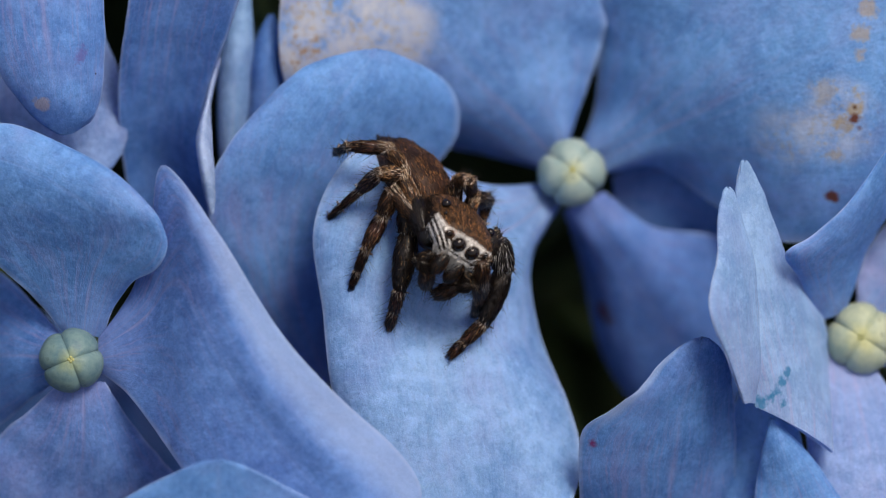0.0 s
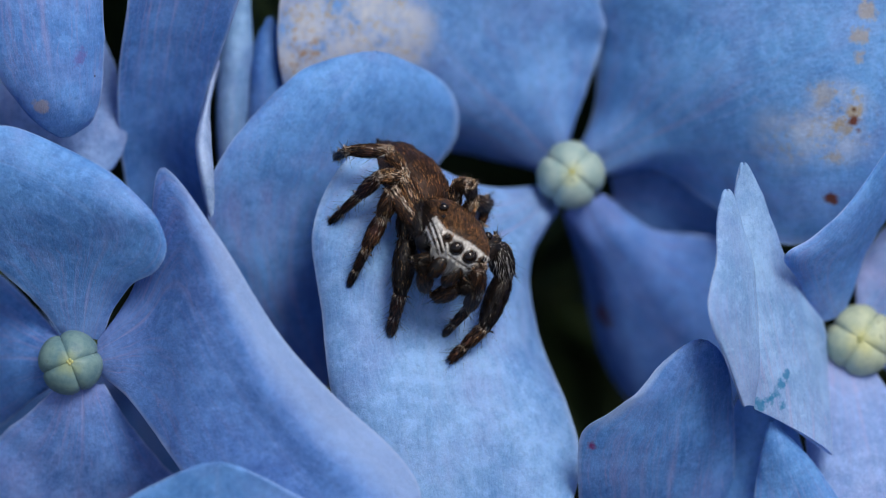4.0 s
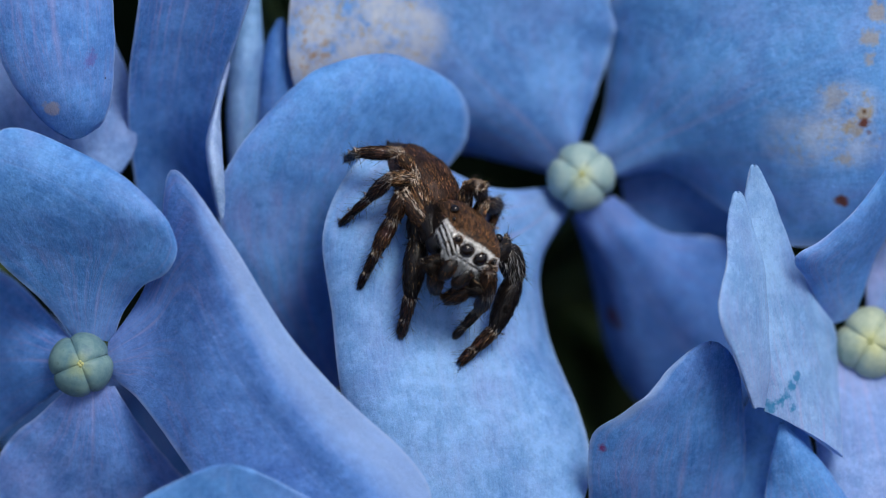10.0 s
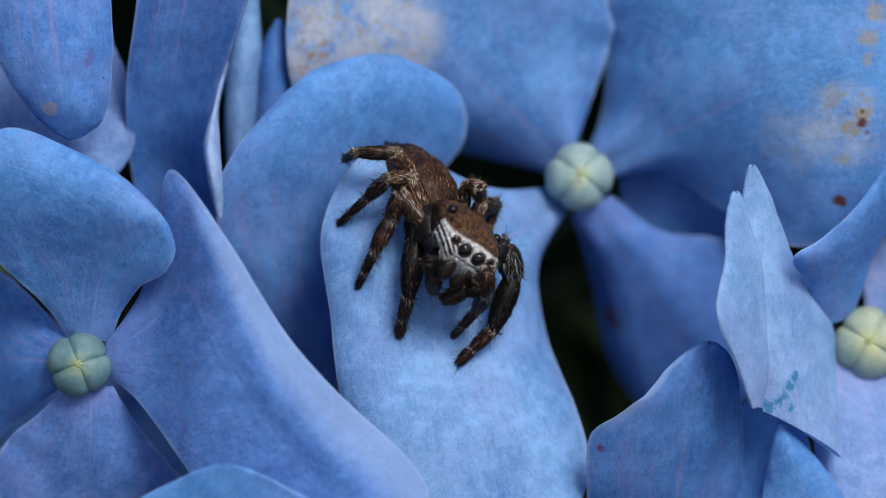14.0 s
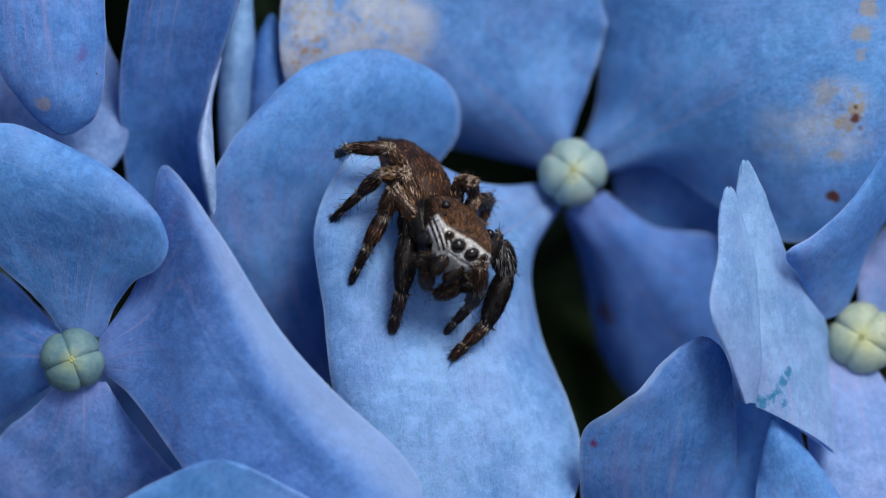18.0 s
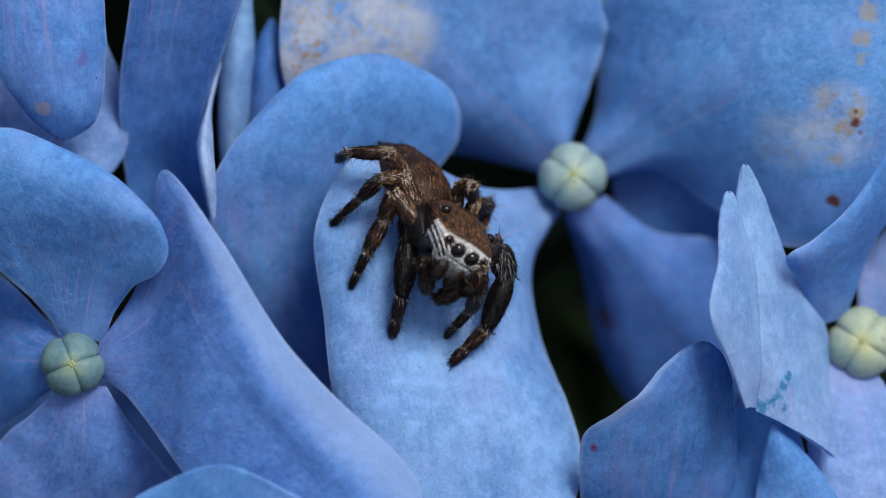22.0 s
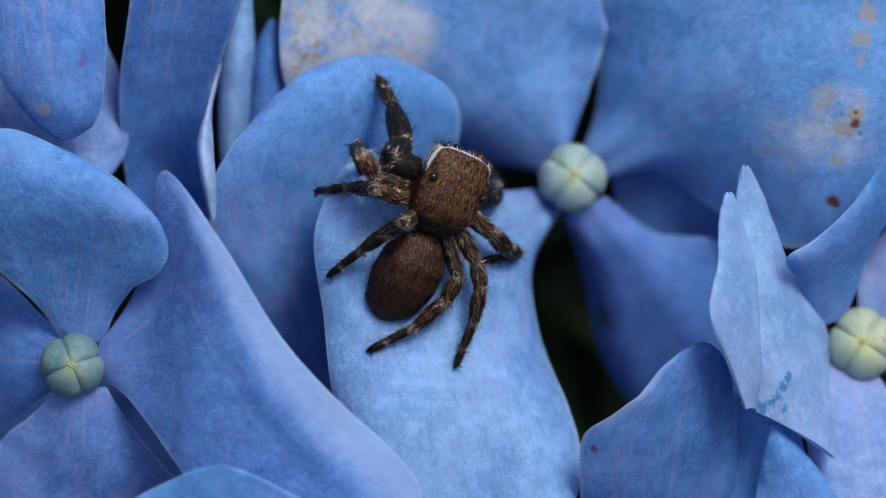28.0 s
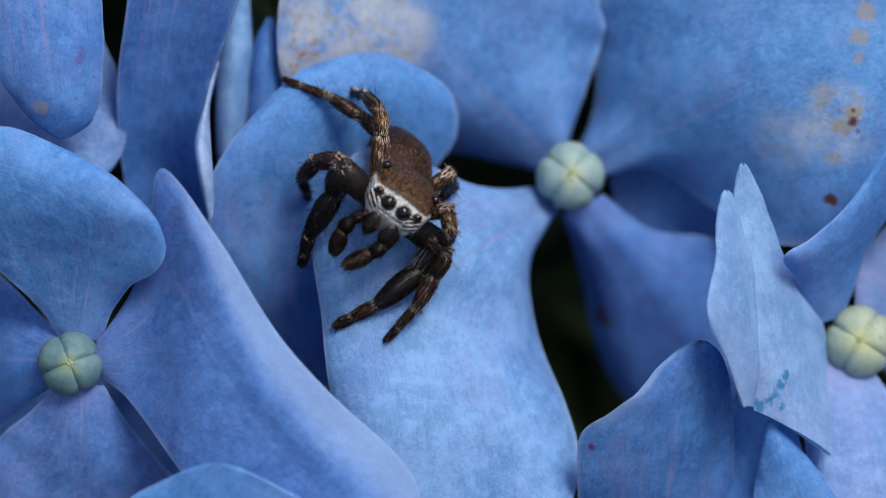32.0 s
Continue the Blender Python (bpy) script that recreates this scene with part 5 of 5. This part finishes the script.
turn_3 = stance((0.14, 1.82, 1.35), (0.36, 0.92, -0.08), (0.5, 0.15, 0.83), (-0.42, -0.8, -0.3), {
    (L, 1): [(-1.31, 2.34, 1), (-0.84, 3.03, 1), (-1.45, 4.50, -1), (-1.88, 5.28, -0.7)], (L, 2): [(-2.05, 2.22, 1), (-2.48, 2.95, 1), (-2.62, 3.09, -1), (-2.48, 2.43, -0.4)],
    (L, 3): [(-0.97, 1.57, 1), (-1.79, 1.83, -1), (-2.48, 2.09, -1), (-3.86, 1.83, -0.5)], (L, 4): [(-0.67, 1.14, 1), (-1.45, 0.76, -1), (-2.31, 0.16, -1), (-3.48, -0.76, 0)],
    (R, 1): [(1.86, 1.09, 1), (1.91, 1.74, -1), (1.48, 2.43, -1), (1.14, 2.95, -4.6)], (R, 2): [(1.95, 0.22, 1), (2.09, -0.09, -1), (1.83, -0.28, -1), (1.41, -0.33, -0.6)],
    (R, 3): [(1.52, -0.60, 1), (1.66, -1.22, -1), (1.14, -2.60, -1), (0.48, -3.69, 0.1)], (R, 4): [(0.72, -0.81, 1), (0.36, -1.45, -1), (-0.41, -2.31, -1), (-2.19, -3.05, 0.5)],
    (L, 0): [(0.10, 3.12, -1), (0.02, 2.86, -1), (0.02, 2.60, -1)], (R, 0): [(1.14, 2.60, -1), (1.14, 2.43, -1), (1.14, 2.26, -1)]})
reach_legs = {
    (L, 1): [(-2.10, 3.67, 1), (-2.79, 4.41, 1), (-3.86, 5.71, -1), (-4.43, 6.17, -0.9)], (L, 2): [(-2.79, 2.34, 1), (-3.26, 2.86, -1), (-4.00, 3.69, -1), (-5.12, 4.59, -1.6)],
    (L, 3): [(-1.45, 1.74, 1), (-2.22, 1.66, -1), (-2.83, 1.66, -1), (-3.80, 1.83, 0.1)], (L, 4): [(-0.93, 1.36, 1), (-1.45, 0.62, 1), (-2.28, -0.12, -1), (-3.48, -0.79, 0.2)],
    (R, 1): [(1.10, 4.16, 1), (0.93, 4.88, 1), (-0.03, 6.12, -1), (-1.00, 6.76, 0.4)], (R, 2): [(0.93, 3.64, 1), (0.83, 4.41, -1), (0.28, 5.16, -1), (-0.03, 5.45, -3.5)],
    (R, 3): [(1.19, 0.91, 1), (1.50, 0.50, -1), (1.40, -0.13, -1), (0.91, -0.78, 0.5)], (R, 4): [(0.59, 0.53, 1), (0.76, -0.05, -1), (0.55, -1.42, -1), (-0.33, -2.97, 0.3)],
    (L, 0): [(-1.48, 3.90, 1), (-1.48, 4.33, 1), (-1.62, 4.84, -1)], (R, 0): [(-0.28, 4.33, 1), (-0.59, 4.76, 1), (-1.14, 4.81, -1)]}
reach = stance((-0.54, 2.88, 1.30), (-0.02, 0.94, 0.3), (0.42, -0.02, 0.9), (-0.3, -0.95, -0.05), reach_legs)
reach_2 = stance((-0.54, 2.88, 1.30), (-0.02, 0.94, 0.3), (0.42, -0.02, 0.9), (-0.3, -0.95, -0.05), {
    **reach_legs, (L, 1): [(-1.95, 3.75, 1), (-2.55, 4.60, 1), (-3.45, 6.00, -1), (-3.92, 6.68, -0.3)], (R, 1): [(1.15, 4.05, 1), (1.12, 4.82, 1), (0.12, 6.02, -1), (-0.82, 6.58, 0.4)],
    (L, 0): [(-1.30, 3.95, 1), (-1.22, 4.45, 1), (-1.10, 5.00, -1)], (R, 0): [(-0.20, 4.33, 1), (-0.40, 4.76, 1), (-0.75, 4.95, -1)]})
swing_1 = stance((-1.41, 3.17, 0.90), (-0.4, 0.9, -0.05), (0.5, 0.3, 0.8), (0.04, -0.99, -0.1), {
    (L, 1): [(-2.40, 2.78, 1), (-3.31, 3.38, 1), (-4.86, 4.07, -1), (-6.10, 4.50, 0.2)], (L, 2): [(-2.62, 1.88, 1), (-3.34, 2.00, -1), (-4.72, 2.17, -1), (-5.84, 2.22, -0.6)],
    (L, 3): [(-1.53, 1.31, 1), (-2.48, 1.09, -1), (-3.31, 1.19, -1), (-3.69, 1.66, -0.5)], (L, 4): [(-1.10, 0.84, 1), (-1.48, 0.33, -1), (-2.14, -0.10, -1), (-3.40, -0.79, 0)],
    (R, 1): [(-0.48, 4.84, 1), (-0.72, 5.57, 1), (-2.45, 6.88, -1), (-3.86, 7.47, -1)], (R, 2): [(-0.07, 4.07, 1), (0.28, 4.50, -1), (0.22, 5.02, -1), (-0.21, 5.36, -3.5)],
    (R, 3): [(0.53, 2.66, 1), (1.05, 2.60, -1), (1.17, 1.91, -1), (0.97, 1.57, -1.3)], (R, 4): [(0.53, 1.83, 1), (0.90, 1.40, -1), (0.79, 0.71, -1), (0.28, -0.02, 0)],
    (L, 0): [(-2.91, 4.07, 1), (-3.34, 4.33, -1), (-3.95, 4.33, -1)], (R, 0): [(-2.31, 4.76, 1), (-2.74, 4.88, -1), (-3.34, 4.59, -1)]})
swing_2 = stance((-2.41, 2.79, 1.40), (-0.63, -0.05, 0.77), (0.74, 0.16, 0.65), (0.56, -0.70, -0.42), {
    (R, 1): [(-3.60, 4.16, 1), (-3.26, 4.84, 1), (-5.21, 5.40, -1), (-6.76, 5.62, 0.8)], (R, 2): [(-2.22, 4.16, 1), (-2.79, 5.02, -1), (-3.69, 5.28, -1), (-4.38, 5.45, -1.6)],
    (R, 3): [(-1.07, 4.36, 1), (-1.31, 4.19, -1), (-1.62, 4.16, -1), (-1.79, 4.24, -1.9)], (R, 4): [(-0.55, 3.78, 1), (-0.72, 3.67, -1), (-1.10, 3.55, -1), (-1.45, 3.47, -2.3)],
    (L, 1): [(-2.28, 0.91, 1), (-3.17, 0.62, 1), (-4.81, -0.33, -1), (-6.19, -0.59, 0)], (L, 2): [(-1.45, 0.71, 1), (-1.97, 0.02, -1), (-2.66, -0.67, -1), (-3.31, -1.40, 0.1)],
    (L, 3): [(-0.84, 0.91, 1), (-1.14, 0.19, -1), (-2.31, -0.50, -1), (-3.31, -0.81, 0.2)], (L, 4): [(-0.45, 1.19, 1), (-0.24, 0.36, -1), (-0.50, -0.67, -1), (-1.45, -1.79, 0.4)],
    (R, 0): [(-3.95, 3.03, 1), (-4.55, 2.69, -1), (-5.07, 2.26, -1)], (L, 0): [(-3.69, 1.83, 1), (-4.12, 1.74, -1), (-4.69, 1.66, -1)]})
glance_1 = stance((-1.43, 1.57, 1.80), (-0.17, -0.36, 0.92), (0.56, 0.73, 0.38), (-0.05, 0.5, -0.86), {
    (R, 1): [(-3.83, 1.66, 1), (-4.21, 0.71, 1), (-4.81, -0.84, -1), (-4.47, -1.53, -1.2)], (R, 2): [(-4.12, 2.86, 1), (-4.64, 2.48, -1), (-4.90, 1.57, -1), (-4.69, 1.14, -2.1)],
    (R, 4): [(-1.60, 3.50, 1), (-2.25, 4.00, -1), (-3.34, 4.70, -1), (-4.72, 5.19, -0.5)], (R, 3): [(-1.70, 3.60, 1), (-1.83, 4.35, -1), (-2.22, 4.66, -1), (-2.65, 4.80, -0.6)],
    (L, 1): [(-0.16, 0.36, 1), (-0.67, -0.33, 1), (-1.76, -1.62, -1), (-3.31, -2.02, 0.2)], (L, 2): [(0.10, 0.19, 1), (-0.16, -0.50, -1), (-0.67, -1.79, -1), (-1.59, -2.69, 0.5)],
    (L, 3): [(0.28, 0.97, 1), (0.31, 0.45, -1), (0.10, 0.02, -1), (-0.07, -0.33, 0.1)], (L, 4): [(-0.07, 2.22, 1), (0.14, 1.83, -1), (-0.07, 1.48, -1), (-0.41, 1.14, -0.1)],
    (R, 0): [(-2.91, 0.97, 1), (-3.17, 0.71, -1), (-3.52, 0.19, -1)], (L, 0): [(-2.05, 0.02, 1), (-2.57, -0.24, -1), (-3.26, -0.50, -1)]})
glance_2 = stance((-1.22, 1.56, 1.80), (-0.134, -0.354, 0.926), (0.58, 0.73, 0.363), (-0.09, 0.50, -0.86), {
    (R, 1): [(-2.74, 2.43, 1), (-3.09, 1.66, 1), (-4.03, 0.36, -1), (-4.21, -0.47, 0)], (R, 2): [(-3.17, 3.03, 1), (-3.86, 2.69, -1), (-4.38, 2.17, -1), (-4.07, 1.57, -2.6)],
    (R, 4): [(-1.60, 3.50, 1), (-2.25, 4.00, -1), (-3.34, 4.70, -1), (-4.72, 5.19, -0.5)], (R, 3): [(-1.70, 3.60, 1), (-1.83, 4.35, -1), (-2.22, 4.66, -1), (-2.65, 4.80, -0.6)],
    (L, 1): [(0.02, 0.19, 1), (-0.41, -0.50, 1), (-1.62, -1.62, -1), (-3.14, -2.34, 0.3)], (L, 2): [(0.10, 0.02, 1), (-0.07, -0.67, -1), (-0.67, -1.79, -1), (-1.59, -2.74, 0.5)],
    (L, 3): [(0.21, 1.09, 1), (0.31, 0.62, -1), (0.22, 0.19, -1), (0.10, -0.16, 0.1)], (L, 4): [(0.02, 2.12, 1), (0.19, 1.83, -1), (0.02, 1.48, -1), (-0.33, 1.14, -0.1)],
    (R, 0): [(-2.83, 0.79, 1), (-2.97, 0.53, -1), (-3.17, -0.07, -1)], (L, 0): [(-1.79, -0.07, 1), (-2.22, -0.24, -1), (-2.83, -0.50, -1)]})
STAGES = [(0.0, watch_1), (2.1, watch_1), (2.9, watch_2), (22.0, watch_2), (22.4, turn_1), (25.1, turn_1), (25.5, turn_2), (27.7, turn_2), (28.0, turn_3),
          (28.1, turn_3), (28.5, reach), (29.1, reach), (29.5, reach_2), (30.2, reach_2), (30.5, swing_1), (31.0, swing_2), (31.4, glance_1), (31.6, glance_1), (32.0, glance_2)]


def motions():
    """Keys of the spider, its abdomen and all leg segments."""
    times = []
    for (t0, a), (t1, b) in zip(STAGES, STAGES[1:]):
        times.append((t0, a))
        if a is not b:
            count = max(1, round((t1 - t0) / 0.1))
            for k in range(1, count):
                times.append((t0 + (t1 - t0) * k / count, between(a, b, k / count)))
    times.append(STAGES[-1])
    walk(spider, [(t, Matrix.Translation(s[0]) @ s[1].to_matrix().to_4x4()) for t, s in times])
    walk(abdomen, [(t, along(-s[2], Vector((-0.00142, 0, -0.00028)))) for t, s in times])
    for key, (coxa, pieces, lengths) in limbs.items():
        rows = [[] for _ in pieces]
        for t, s in times:
            at = Vector((0, 0, 0))
            for k, way in enumerate(s[3][key]):
                rows[k].append((t, along(way, at)))
                at = at + way * lengths[k] * 0.001
        for ob, row in zip(pieces, rows):
            walk(ob, row)


motions()
